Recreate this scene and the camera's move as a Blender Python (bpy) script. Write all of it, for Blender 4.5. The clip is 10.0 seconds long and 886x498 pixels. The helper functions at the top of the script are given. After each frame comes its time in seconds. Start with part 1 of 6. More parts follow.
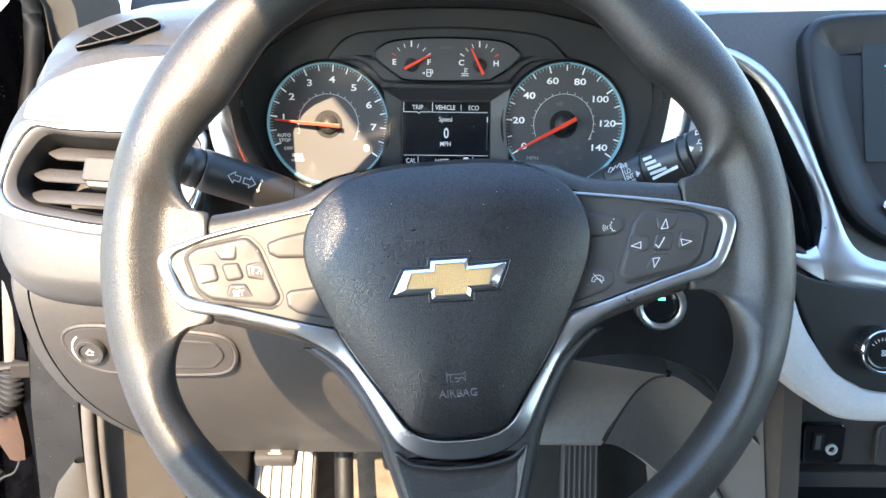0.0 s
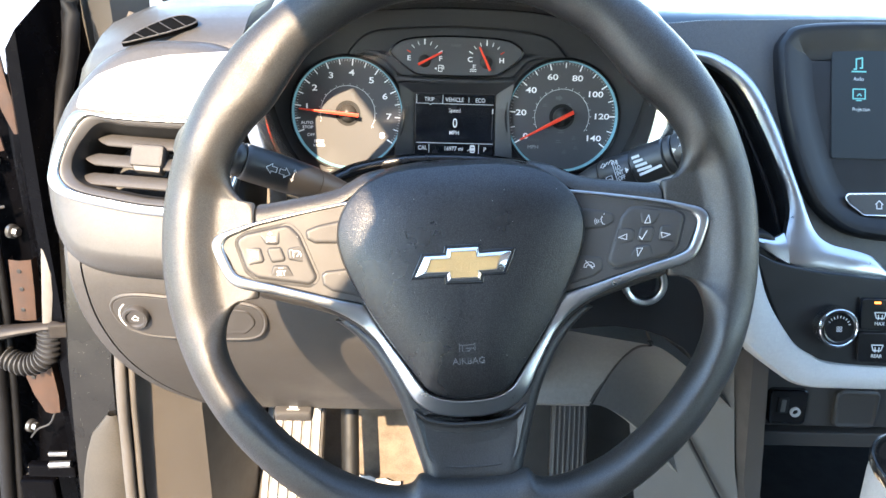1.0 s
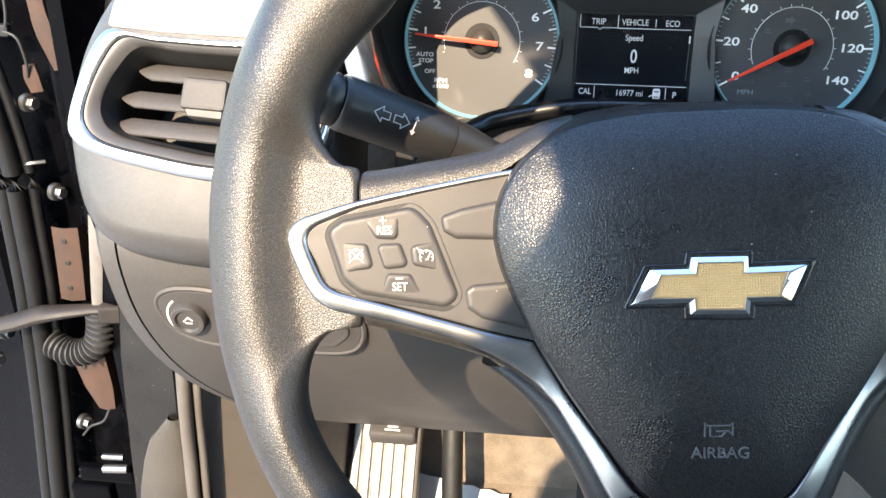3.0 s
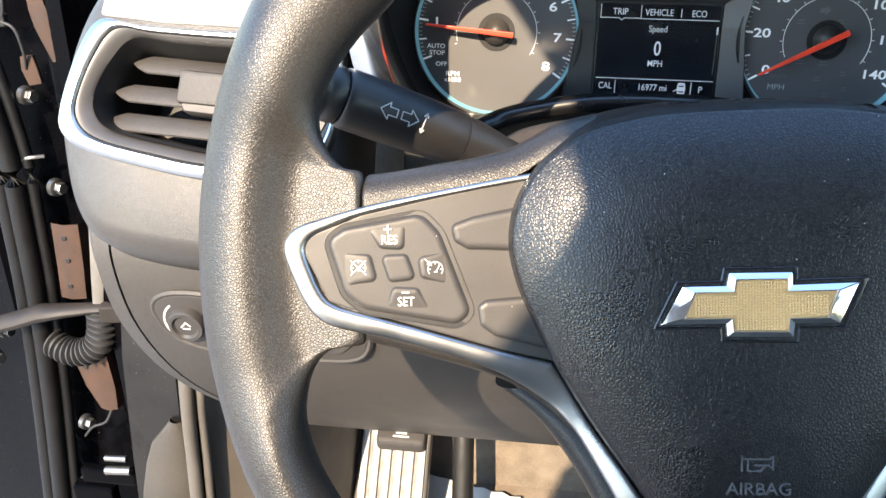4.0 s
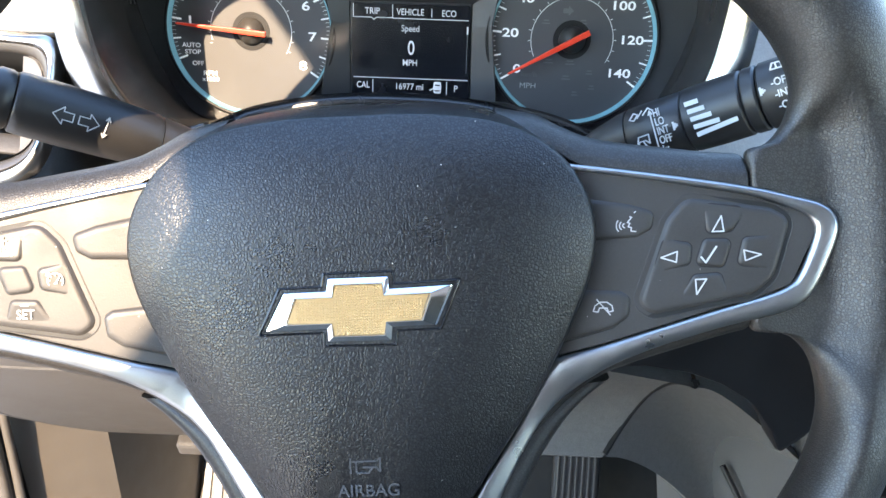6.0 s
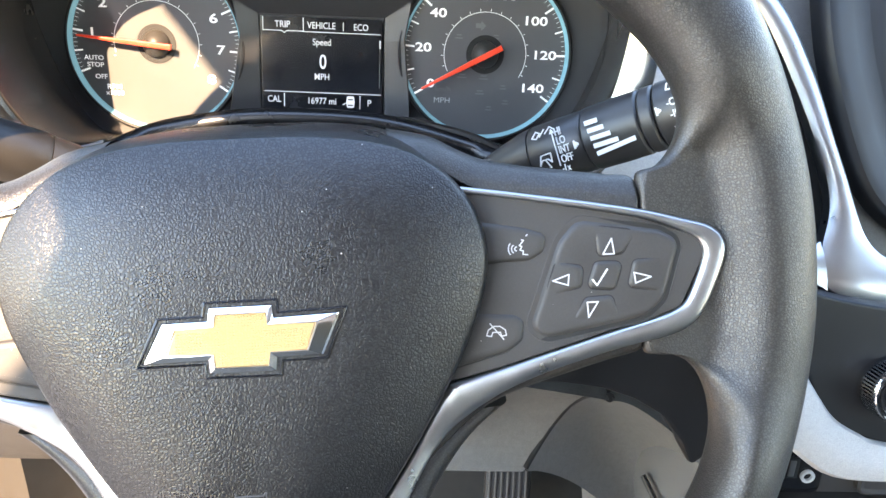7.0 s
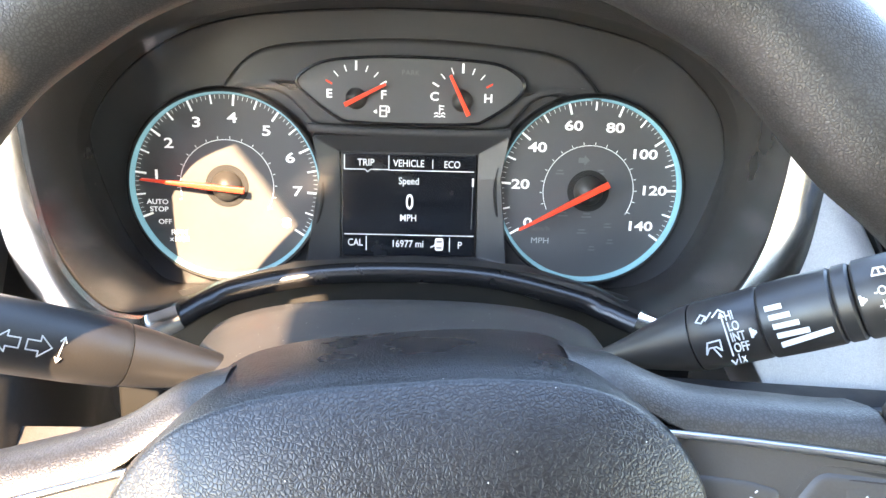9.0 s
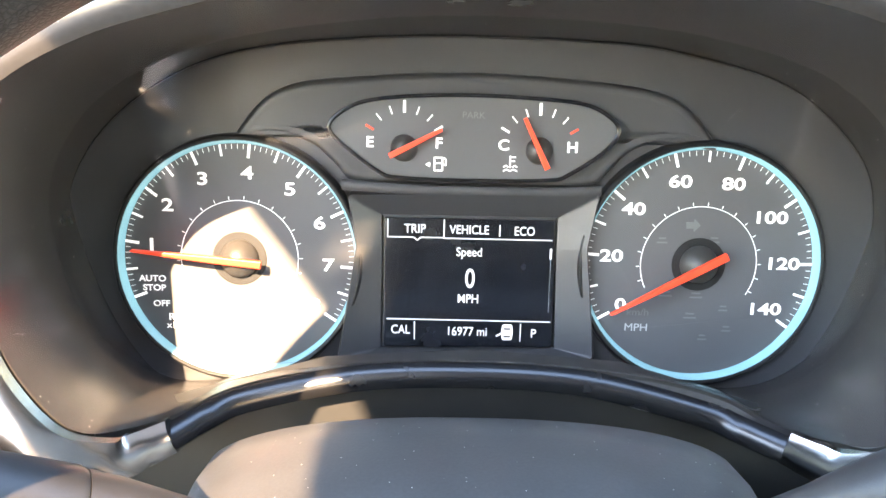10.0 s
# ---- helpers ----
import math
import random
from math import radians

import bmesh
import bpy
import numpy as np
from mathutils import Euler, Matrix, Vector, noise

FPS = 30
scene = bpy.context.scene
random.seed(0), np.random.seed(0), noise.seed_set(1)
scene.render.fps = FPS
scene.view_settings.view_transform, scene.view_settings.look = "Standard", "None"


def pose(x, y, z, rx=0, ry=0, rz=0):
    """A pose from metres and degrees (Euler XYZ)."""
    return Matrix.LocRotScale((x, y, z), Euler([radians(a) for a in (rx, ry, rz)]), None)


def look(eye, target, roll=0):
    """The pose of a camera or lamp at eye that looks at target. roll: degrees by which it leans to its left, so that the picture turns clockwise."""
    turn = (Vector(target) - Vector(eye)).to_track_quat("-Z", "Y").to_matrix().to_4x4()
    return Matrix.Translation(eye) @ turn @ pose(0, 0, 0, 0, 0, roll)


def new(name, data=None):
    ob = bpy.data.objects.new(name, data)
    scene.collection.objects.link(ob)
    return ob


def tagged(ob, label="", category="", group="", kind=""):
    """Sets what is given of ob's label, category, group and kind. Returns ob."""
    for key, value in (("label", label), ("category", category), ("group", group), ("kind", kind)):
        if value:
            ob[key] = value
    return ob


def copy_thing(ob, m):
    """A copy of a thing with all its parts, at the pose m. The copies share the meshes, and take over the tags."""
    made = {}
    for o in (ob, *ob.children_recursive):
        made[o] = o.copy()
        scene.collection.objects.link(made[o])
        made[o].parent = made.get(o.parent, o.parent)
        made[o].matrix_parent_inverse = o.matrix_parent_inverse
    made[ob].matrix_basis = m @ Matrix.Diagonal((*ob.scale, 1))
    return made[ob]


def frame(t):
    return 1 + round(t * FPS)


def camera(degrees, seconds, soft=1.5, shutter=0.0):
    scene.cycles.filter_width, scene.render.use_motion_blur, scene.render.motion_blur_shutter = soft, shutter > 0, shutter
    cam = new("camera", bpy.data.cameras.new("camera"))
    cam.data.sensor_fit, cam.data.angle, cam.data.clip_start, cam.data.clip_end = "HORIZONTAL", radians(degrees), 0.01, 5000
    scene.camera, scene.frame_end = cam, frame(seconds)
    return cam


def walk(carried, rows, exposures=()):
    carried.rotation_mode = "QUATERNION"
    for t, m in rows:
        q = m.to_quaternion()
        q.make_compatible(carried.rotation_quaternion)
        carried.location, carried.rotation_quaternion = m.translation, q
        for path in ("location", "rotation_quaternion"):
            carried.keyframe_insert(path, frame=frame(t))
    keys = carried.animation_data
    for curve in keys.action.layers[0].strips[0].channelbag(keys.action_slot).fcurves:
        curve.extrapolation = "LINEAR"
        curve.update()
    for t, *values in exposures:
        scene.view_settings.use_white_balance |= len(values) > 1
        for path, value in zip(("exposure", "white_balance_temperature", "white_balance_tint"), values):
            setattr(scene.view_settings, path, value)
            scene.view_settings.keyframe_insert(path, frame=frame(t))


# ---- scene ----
cam = camera(57.0, 10.0)
PATH = [
    (0, (0.0054, 0.0409, 1.3008), (0.0038, 0.5093, 1.1258), 0.41),
    (0.5, (-0.0041, -0.0025, 1.3241), (-0.0038, 0.4614, 1.1375), 0.85),
    (1, (-0.0076, -0.0196, 1.3420), (-0.0046, 0.4397, 1.1444), 1.45),
    (1.5, (-0.0084, -0.0194, 1.3449), (-0.0110, 0.4368, 1.1403), 1.69),
    (2, (-0.0175, 0.0471, 1.3212), (-0.0370, 0.5006, 1.1115), 1.35),
    (2.5, (-0.0414, 0.1241, 1.2899), (-0.0773, 0.5735, 1.0738), 0.83),
    (3, (-0.0604, 0.1742, 1.2736), (-0.1073, 0.6203, 1.0526), 0.43),
    (3.2, (-0.0626, 0.1882, 1.2675), (-0.1125, 0.6336, 1.0459), 0.48),
    (4.5, (-0.0628, 0.2016, 1.2689), (-0.1170, 0.6431, 1.0406), 0.26),
    (5, (-0.0556, 0.1996, 1.2705), (-0.1013, 0.6414, 1.0408), 0.50),
    (5.5, (-0.0063, 0.2015, 1.2726), (-0.0364, 0.6442, 1.0421), 1.04),
    (6, (0.0377, 0.2114, 1.2737), (0.0290, 0.6556, 1.0443), 1.70),
    (6.2, (0.0454, 0.2145, 1.2745), (0.0455, 0.6593, 1.0463), 2.08),
    (7.3, (0.0551, 0.2192, 1.2783), (0.0855, 0.6653, 1.0547), 3.32),
    (7.5, (0.0551, 0.2191, 1.2790), (0.0870, 0.6657, 1.0564), 3.40),
    (8, (0.0525, 0.2210, 1.2816), (0.0839, 0.6706, 1.0650), 3.15),
    (8.5, (0.0269, 0.2459, 1.2947), (0.0535, 0.7010, 1.0892), 2.63),
    (9, (0.0049, 0.2886, 1.2976), (0.0261, 0.7512, 1.1090), 2.04),
    (9.5, (-0.0015, 0.3389, 1.2887), (0.0069, 0.8093, 1.1194), 1.65),
    (10, (-0.0101, 0.3815, 1.2748), (-0.0050, 0.8561, 1.1177), 1.35),
]
EXPO = [(0, 2.9, 6450, 10), (1, 2.85, 6450, 10), (2.0, 2.92, 6400, 9), (2.5, 2.7, 6400, 9), (4.5, 2.3, 6250, 9), (5, 2.33, 6250, 9), (5.5, 2.45, 6350, 9), (6, 2.88, 6450, 11), (7.3, 3.55, 7600, 16), (8.5, 3.7, 7500, 16), (9.0, 3.9, 7350, 15), (9.5, 4.15, 7250, 14), (10, 4.4, 7450, 15)]
walk(cam, [(t, look(eye, target, roll)) for t, eye, target, roll in PATH], EXPO)

# ---- light: a low sun from behind through the open driver's door, blue sky ----
SUN_AZ, SUN_EL = 15.0, 35.0
world = bpy.data.worlds.new("world")
scene.world = world
world.use_nodes = True
wn = world.node_tree
sky = wn.nodes.new("ShaderNodeTexSky")
sky.sky_type, sky.sun_disc = "NISHITA", False
sky.air_density, sky.dust_density, sky.ozone_density = 1.4, 0.3, 3.0
sky.sun_elevation, sky.sun_rotation = radians(SUN_EL), radians(180 + SUN_AZ)
wn.links.new(sky.outputs[0], wn.nodes["Background"].inputs[0])
wn.nodes["Background"].inputs[1].default_value = 0.2
sun = new("sun", bpy.data.lights.new("sun", "SUN"))
sun.data.energy, sun.data.angle, sun.data.color = 3.3, radians(0.5), (1.0, 0.76, 0.51)
sa, se = radians(SUN_AZ), radians(SUN_EL)
sun.matrix_world = look((-2 * math.sin(sa) * math.cos(se), -2 * math.cos(sa) * math.cos(se), 2 * math.sin(se) + 1.1), (0, 0, 1.1))


# ---- materials ----
def rgb(h):
    """A linear colour from sRGB hex."""
    v = [int(h[i:i + 2], 16) / 255 for i in (0, 2, 4)]
    return tuple(c / 12.92 if c < 0.04045 else ((c + 0.055) / 1.055) ** 2.4 for c in v) + (1.0,)


def material(name, base, rough=0.5, metal=0.0, vary=0.12, scale=60.0, grain=None, fine=0.0, rough_vary=0.08, coat=0.0, spec=0.5, emit=0.0, brushed=False, dust=0.0):
    """grain: (cells per metre, relief in metres) of a moulded leather grain; fine: relief of a fine noise; dust: share of pale specks."""
    m = bpy.data.materials.new(name)
    m.use_nodes = True
    n, ln = m.node_tree.nodes, m.node_tree.links
    b = n["Principled BSDF"]
    tc = n.new("ShaderNodeTexCoord")
    big = n.new("ShaderNodeTexNoise")
    big.inputs["Scale"].default_value, big.inputs["Detail"].default_value = scale, 6
    small = n.new("ShaderNodeTexNoise")
    small.inputs["Scale"].default_value, small.inputs["Detail"].default_value = scale * 25, 3
    src = tc.outputs["Object"]
    if brushed:
        mp = n.new("ShaderNodeMapping")
        mp.inputs["Scale"].default_value = (0.06, 1.0, 1.0)
        ln.new(src, mp.inputs[0])
        src = mp.outputs[0]
    ln.new(src, big.inputs["Vector"])
    ln.new(src, small.inputs["Vector"])
    addn = n.new("ShaderNodeMath")
    addn.operation = "ADD"
    ln.new(big.outputs[0], addn.inputs[0])
    ln.new(small.outputs[0], addn.inputs[1])
    mr = n.new("ShaderNodeMapRange")
    mr.inputs["From Min"].default_value, mr.inputs["From Max"].default_value = 0.7, 1.3
    mr.inputs["To Min"].default_value, mr.inputs["To Max"].default_value = 1 - vary, 1 + vary
    ln.new(addn.outputs[0], mr.inputs["Value"])
    mix = n.new("ShaderNodeMix")
    mix.data_type, mix.blend_type = "RGBA", "MULTIPLY"
    mix.inputs["Factor"].default_value = 1.0
    mix.inputs["A"].default_value = base
    ln.new(mr.outputs[0], mix.inputs["B"])
    col = mix.outputs["Result"]
    if dust:
        sp = n.new("ShaderNodeTexVoronoi")
        sp.inputs["Scale"].default_value = 800
        ln.new(tc.outputs["Object"], sp.inputs["Vector"])
        lt = n.new("ShaderNodeMath")
        lt.operation = "LESS_THAN"
        lt.inputs[1].default_value = 0.16
        ln.new(sp.outputs["Distance"], lt.inputs[0])
        rare = n.new("ShaderNodeMath")
        rare.operation = "GREATER_THAN"
        rare.inputs[1].default_value = 1 - dust
        sx = n.new("ShaderNodeSeparateColor")
        ln.new(sp.outputs["Color"], sx.inputs[0])
        ln.new(sx.outputs[0], rare.inputs[0])
        both = n.new("ShaderNodeMath")
        both.operation = "MULTIPLY"
        ln.new(lt.outputs[0], both.inputs[0])
        ln.new(rare.outputs[0], both.inputs[1])
        dm = n.new("ShaderNodeMix")
        dm.data_type = "RGBA"
        dm.inputs["B"].default_value = (0.45, 0.43, 0.4, 1)
        ln.new(both.outputs[0], dm.inputs["Factor"])
        ln.new(col, dm.inputs["A"])
        col = dm.outputs["Result"]
    ln.new(col, b.inputs["Base Color"])
    rr = n.new("ShaderNodeMapRange")
    rr.inputs["From Min"].default_value, rr.inputs["From Max"].default_value = 0.3, 0.7
    rr.inputs["To Min"].default_value, rr.inputs["To Max"].default_value = max(0.02, rough - rough_vary), min(1, rough + rough_vary)
    ln.new(big.outputs[0], rr.inputs["Value"])
    ln.new(rr.outputs[0], b.inputs["Roughness"])
    b.inputs["Metallic"].default_value = metal
    b.inputs["Specular IOR Level"].default_value = spec
    b.inputs["Coat Weight"].default_value = coat
    b.inputs["Coat Roughness"].default_value = 0.08
    if emit:
        b.inputs["Emission Color"].default_value = base
        b.inputs["Emission Strength"].default_value = emit
    if grain:
        cells, relief = grain
        wob = n.new("ShaderNodeTexNoise")
        wob.inputs["Scale"].default_value = cells * 0.6
        wob.inputs["Detail"].default_value = 1.0
        ln.new(tc.outputs["Object"], wob.inputs["Vector"])
        wm = n.new("ShaderNodeMix")
        wm.data_type, wm.blend_type = "RGBA", "LINEAR_LIGHT"
        wm.inputs["Factor"].default_value = 0.55 / cells
        ln.new(tc.outputs["Object"], wm.inputs["A"])
        ln.new(wob.outputs["Color"], wm.inputs["B"])
        vo = n.new("ShaderNodeTexVoronoi")
        vo.feature = "DISTANCE_TO_EDGE"
        vo.inputs["Scale"].default_value = cells
        ln.new(wm.outputs["Result"], vo.inputs["Vector"])
        cl = n.new("ShaderNodeMapRange")
        cl.inputs["From Min"].default_value, cl.inputs["From Max"].default_value = 0.0, 0.42
        ln.new(vo.outputs["Distance"], cl.inputs["Value"])
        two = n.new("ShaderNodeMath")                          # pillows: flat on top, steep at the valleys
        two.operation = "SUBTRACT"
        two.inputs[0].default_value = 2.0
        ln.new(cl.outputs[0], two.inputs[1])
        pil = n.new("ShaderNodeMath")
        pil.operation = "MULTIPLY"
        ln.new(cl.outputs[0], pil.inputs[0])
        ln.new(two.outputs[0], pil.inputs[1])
        valley_shade = n.new("ShaderNodeMapRange")                     # occlusion shade of the grain's valleys, put into base colour and gloss
        valley_shade.inputs["To Min"].default_value, valley_shade.inputs["To Max"].default_value = 0.78, 1.06
        ln.new(pil.outputs[0], valley_shade.inputs["Value"])
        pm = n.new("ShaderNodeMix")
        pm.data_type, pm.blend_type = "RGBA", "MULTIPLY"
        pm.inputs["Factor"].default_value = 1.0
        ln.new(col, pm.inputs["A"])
        ln.new(valley_shade.outputs[0], pm.inputs["B"])
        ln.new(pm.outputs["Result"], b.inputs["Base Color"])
        polish = n.new("ShaderNodeMapRange")
        polish.inputs["To Min"].default_value, polish.inputs["To Max"].default_value = 0.7 * spec, 1.15 * spec
        ln.new(pil.outputs[0], polish.inputs["Value"])
        ln.new(polish.outputs[0], b.inputs["Specular IOR Level"])
        bp = n.new("ShaderNodeBump")
        bp.inputs["Strength"].default_value, bp.inputs["Distance"].default_value = 1.0, relief
        ln.new(pil.outputs[0], bp.inputs["Height"])
        ln.new(bp.outputs[0], b.inputs["Normal"])
    elif fine:
        bp = n.new("ShaderNodeBump")
        bp.inputs["Strength"].default_value, bp.inputs["Distance"].default_value = 1.0, fine
        ln.new(small.outputs[0], bp.inputs["Height"])
        ln.new(bp.outputs[0], b.inputs["Normal"])
    return m


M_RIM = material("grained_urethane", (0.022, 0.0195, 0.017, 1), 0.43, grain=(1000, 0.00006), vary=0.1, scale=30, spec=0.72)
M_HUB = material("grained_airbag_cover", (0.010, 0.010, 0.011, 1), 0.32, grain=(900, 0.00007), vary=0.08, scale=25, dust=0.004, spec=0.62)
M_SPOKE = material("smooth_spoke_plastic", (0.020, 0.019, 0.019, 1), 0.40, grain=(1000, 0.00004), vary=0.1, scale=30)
M_SEAT = material("emblem_seat", (0.016, 0.016, 0.018, 1), 0.20, vary=0.05)
M_SATIN = material("satin_dark_plastic", (0.038, 0.035, 0.033, 1), 0.46, fine=0.00003, vary=0.1)
M_STALK = material("stalk_plastic", (0.022, 0.021, 0.021, 1), 0.42, fine=0.00003, vary=0.1)
M_BUTTON = material("button_rubber", (0.038, 0.035, 0.033, 1), 0.48, fine=0.00003, vary=0.1, dust=0.01)
M_CHROME = material("satin_chrome", (0.42, 0.43, 0.44, 1), 0.30, 1.0, vary=0.05, scale=90, rough_vary=0.03)
M_BRIGHT = material("bright_chrome", (0.72, 0.73, 0.74, 1), 0.08, 1.0, vary=0.03, rough_vary=0.03)
M_GOLD = material("gold_emblem", (0.58, 0.37, 0.16, 1), 0.36, 0.35, vary=0.08, fine=0.00005)
M_WHITE = material("white_print", (0.55, 0.55, 0.54, 1), 0.5, vary=0.03)
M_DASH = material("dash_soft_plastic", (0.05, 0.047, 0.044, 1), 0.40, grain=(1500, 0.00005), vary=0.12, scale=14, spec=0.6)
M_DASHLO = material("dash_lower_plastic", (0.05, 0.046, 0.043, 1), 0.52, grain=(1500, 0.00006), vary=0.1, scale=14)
M_HOOD = material("hood_satin_plastic", (0.030, 0.028, 0.027, 1), 0.26, fine=0.00002, vary=0.10, scale=14, dust=0.012, rough_vary=0.015)
M_SHROUD = material("shroud_plastic", (0.045, 0.043, 0.041, 1), 0.40, fine=0.00003, vary=0.15, scale=40, dust=0.05)
# grey plastic, made paler in place of light bounced off the seat
M_KNEE = material("bounce_grey_knee_plastic", (0.14, 0.138, 0.134, 1), 0.6, grain=(1500, 0.00005), vary=0.1, scale=10)
M_MATT = material("matt_black_panel", (0.010, 0.010, 0.011, 1), 0.42, fine=0.00002, vary=0.1, spec=0.3)
# near-black in place of the shade inside deep slots and gaps
M_SHADE_BLACK = material("recess_shade", (0.002, 0.002, 0.002, 1), 0.8, vary=0.1, spec=0.05)
M_BEVEL = material("grey_bevel", (0.055, 0.052, 0.050, 1), 0.42, vary=0.06)
# bluish base: some of the sky's reflection is put into the colour
M_TOP = material("smooth_dash_top", (0.035, 0.045, 0.052, 1), 0.38, vary=0.08, spec=0.5)
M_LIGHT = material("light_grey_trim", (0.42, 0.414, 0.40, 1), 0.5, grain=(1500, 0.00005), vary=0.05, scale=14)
M_GLOSS = material("gloss_black", (0.008, 0.008, 0.009, 1), 0.15, vary=0.05, rough_vary=0.03)
M_BLACK = material("matte_black", (0.006, 0.006, 0.006, 1), 0.6, vary=0.1)
M_DIAL = material("dial_face", (0.085, 0.085, 0.088, 1), 0.55, vary=0.04)
M_FASCIA = material("cluster_fascia", (0.052, 0.052, 0.055, 1), 0.42, 0.3, vary=0.05)
M_TICK = material("dial_marks", (0.85, 0.87, 0.88, 1), 0.5, vary=0.02, emit=0.05)
M_RING = material("lit_dial_ring", (0.16, 0.36, 0.44, 1), 0.4, vary=0.05, emit=0.05)
M_RED = material("needle_red", (0.72, 0.055, 0.022, 1), 0.4, vary=0.05, emit=0.04)
M_SCREEN = material("lcd_black", (0.006, 0.007, 0.010, 1), 0.22, vary=0.02)
M_LCD = material("lcd_text", (0.55, 0.58, 0.61, 1), 0.5, vary=0.02, emit=0.08)
M_CARPET = material("carpet", (0.17, 0.143, 0.115, 1), 0.95, fine=0.0012, vary=0.3, scale=40, spec=0.1)
M_PAINT = material("black_car_paint", (0.0015, 0.0015, 0.002, 1), 0.25, vary=0.15, spec=0.04, dust=0.012)
M_STEEL = material("zinc_steel", (0.24, 0.235, 0.225, 1), 0.34, 0.9, vary=0.15)
M_RUBBER = material("rubber", (0.02, 0.02, 0.021, 1), 0.6, fine=0.0002, vary=0.15)
M_RUST = material("primer_bracket", (0.042, 0.020, 0.011, 1), 0.7, fine=0.0003, vary=0.4, scale=60)
M_STRAP = material("dull_steel", (0.024, 0.020, 0.017, 1), 0.55, 0.0, vary=0.3, spec=0.3)
M_ROOF = material("headliner", (0.34, 0.345, 0.35, 1), 0.9, fine=0.0003, vary=0.06)
M_SHELL = material("cabin_trim", (0.32, 0.33, 0.34, 1), 0.8, fine=0.0003, vary=0.1)
M_GROUND = material("concrete_lot", (0.33, 0.33, 0.33, 1), 0.9, fine=0.002, vary=0.2, scale=2)


# ---- mesh helpers ----
def spline(ctrl, n=8, closed=False):
    """Catmull-Rom through control points (any number of values each)."""
    c = [np.array(p, float) for p in ctrl]
    k = len(c)
    out = []
    for i in range(k if closed else k - 1):
        p0 = c[(i - 1) % k] if closed or i > 0 else 2 * c[0] - c[1]
        p1, p2 = c[i], c[(i + 1) % k]
        p3 = c[(i + 2) % k] if closed or i + 2 < k else 2 * c[-1] - c[-2]
        for j in range(n):
            t = j / n
            out.append(0.5 * (2 * p1 + (p2 - p0) * t + (2 * p0 - 5 * p1 + 4 * p2 - p3) * t * t + (3 * p1 - p0 - 3 * p2 + p3) * t ** 3))
    if not closed:
        out.append(c[-1])
    return out


def rounded(ctrl, r, n=5):
    """A closed polygon with rounded corners; r: one radius or one a corner."""
    pts, k = [np.array(p, float) for p in ctrl], len(ctrl)
    rs = r if isinstance(r, (list, tuple)) else [r] * k
    out = []
    for i in range(k):
        a, b, c = pts[i - 1], pts[i], pts[(i + 1) % k]
        u, v = (a - b), (c - b)
        lu, lv = np.linalg.norm(u), np.linalg.norm(v)
        u, v = u / lu, v / lv
        half = math.acos(max(-1, min(1, float(u @ v)))) / 2
        d = min(rs[i] / max(math.tan(half), 1e-3), 0.48 * lu, 0.48 * lv)
        w = u + v
        mid = b + w / (np.linalg.norm(w) + 1e-9) * d / max(math.cos(half), 1e-3)
        p, q, turn = b + u * d - mid, b + v * d - mid, math.pi - 2 * half
        for j in range(n + 1):
            t = j / n
            out.append(mid + (math.sin((1 - t) * turn) * p + math.sin(t * turn) * q) / math.sin(turn) if turn > 0.05 else mid + p * (1 - t) + q * t)
    return out


def circle(x, y, r, n=48, a0=0.0):
    return [np.array((x + r * math.cos(a0 + 2 * math.pi * i / n), y + r * math.sin(a0 + 2 * math.pi * i / n))) for i in range(n)]


def ellipse(x, y, a, b, n=48):
    return [np.array((x + a * math.cos(2 * math.pi * i / n), y + b * math.sin(2 * math.pi * i / n))) for i in range(n)]


def inset(outline, d):
    """The outline moved inwards by d (counter-clockwise outlines)."""
    o, k = np.array(outline, float)[:, :2], len(outline)
    area = 0.5 * sum(o[i][0] * o[(i + 1) % k][1] - o[(i + 1) % k][0] * o[i][1] for i in range(k))
    s = 1 if area > 0 else -1
    out = []
    for i in range(k):
        t = o[(i + 1) % k] - o[i - 1]
        t = t / (np.linalg.norm(t) + 1e-12)
        out.append(o[i] + s * d * np.array((-t[1], t[0])))
    for _ in range(8):                                         # close up what has folded over
        for i in range(k):
            j = (i + 1) % k
            if (out[j] - out[i]) @ (o[j] - o[i]) < 0:
                out[i] = out[j] = (out[i] + out[j]) / 2
    return out


def grid(bm, rows, close_u=False, close_v=False, cap0=False, cap1=False):
    """Faces between rows of points. close_u: each row is a ring; close_v: the last row meets the first."""
    vs = [[bm.verts.new(tuple(float(c) for c in p)) for p in row] for row in rows]
    n, k = len(vs), len(vs[0])
    for i in range(n if close_v else n - 1):
        a, b = vs[i], vs[(i + 1) % n]
        for j in range(k if close_u else k - 1):
            q = (a[j], a[(j + 1) % k], b[(j + 1) % k], b[j])
            try:
                bm.faces.new(q)
            except ValueError:
                pass
    if cap0:
        bm.faces.new(list(reversed(vs[0])))
    if cap1:
        bm.faces.new(vs[-1])
    return vs


def moulded(outline, profile, cap0=False, cap1=True, bm=None, close=False):
    """Rings of the outline, each moved in by d and raised to z, for (d, z) in profile."""
    bm = bm or bmesh.new()
    rows = []
    for d, z in profile:
        ring = inset(outline, d) if d else outline
        rows.append([(p[0], p[1], z) for p in ring])
    if cap1 and not close:
        d, z = profile[-1]
        rows.append([(p[0], p[1], z) for p in inset(outline, d + 0.15)])
    grid(bm, rows, close_u=True, close_v=close, cap0=cap0, cap1=cap1 and not close)
    return bm


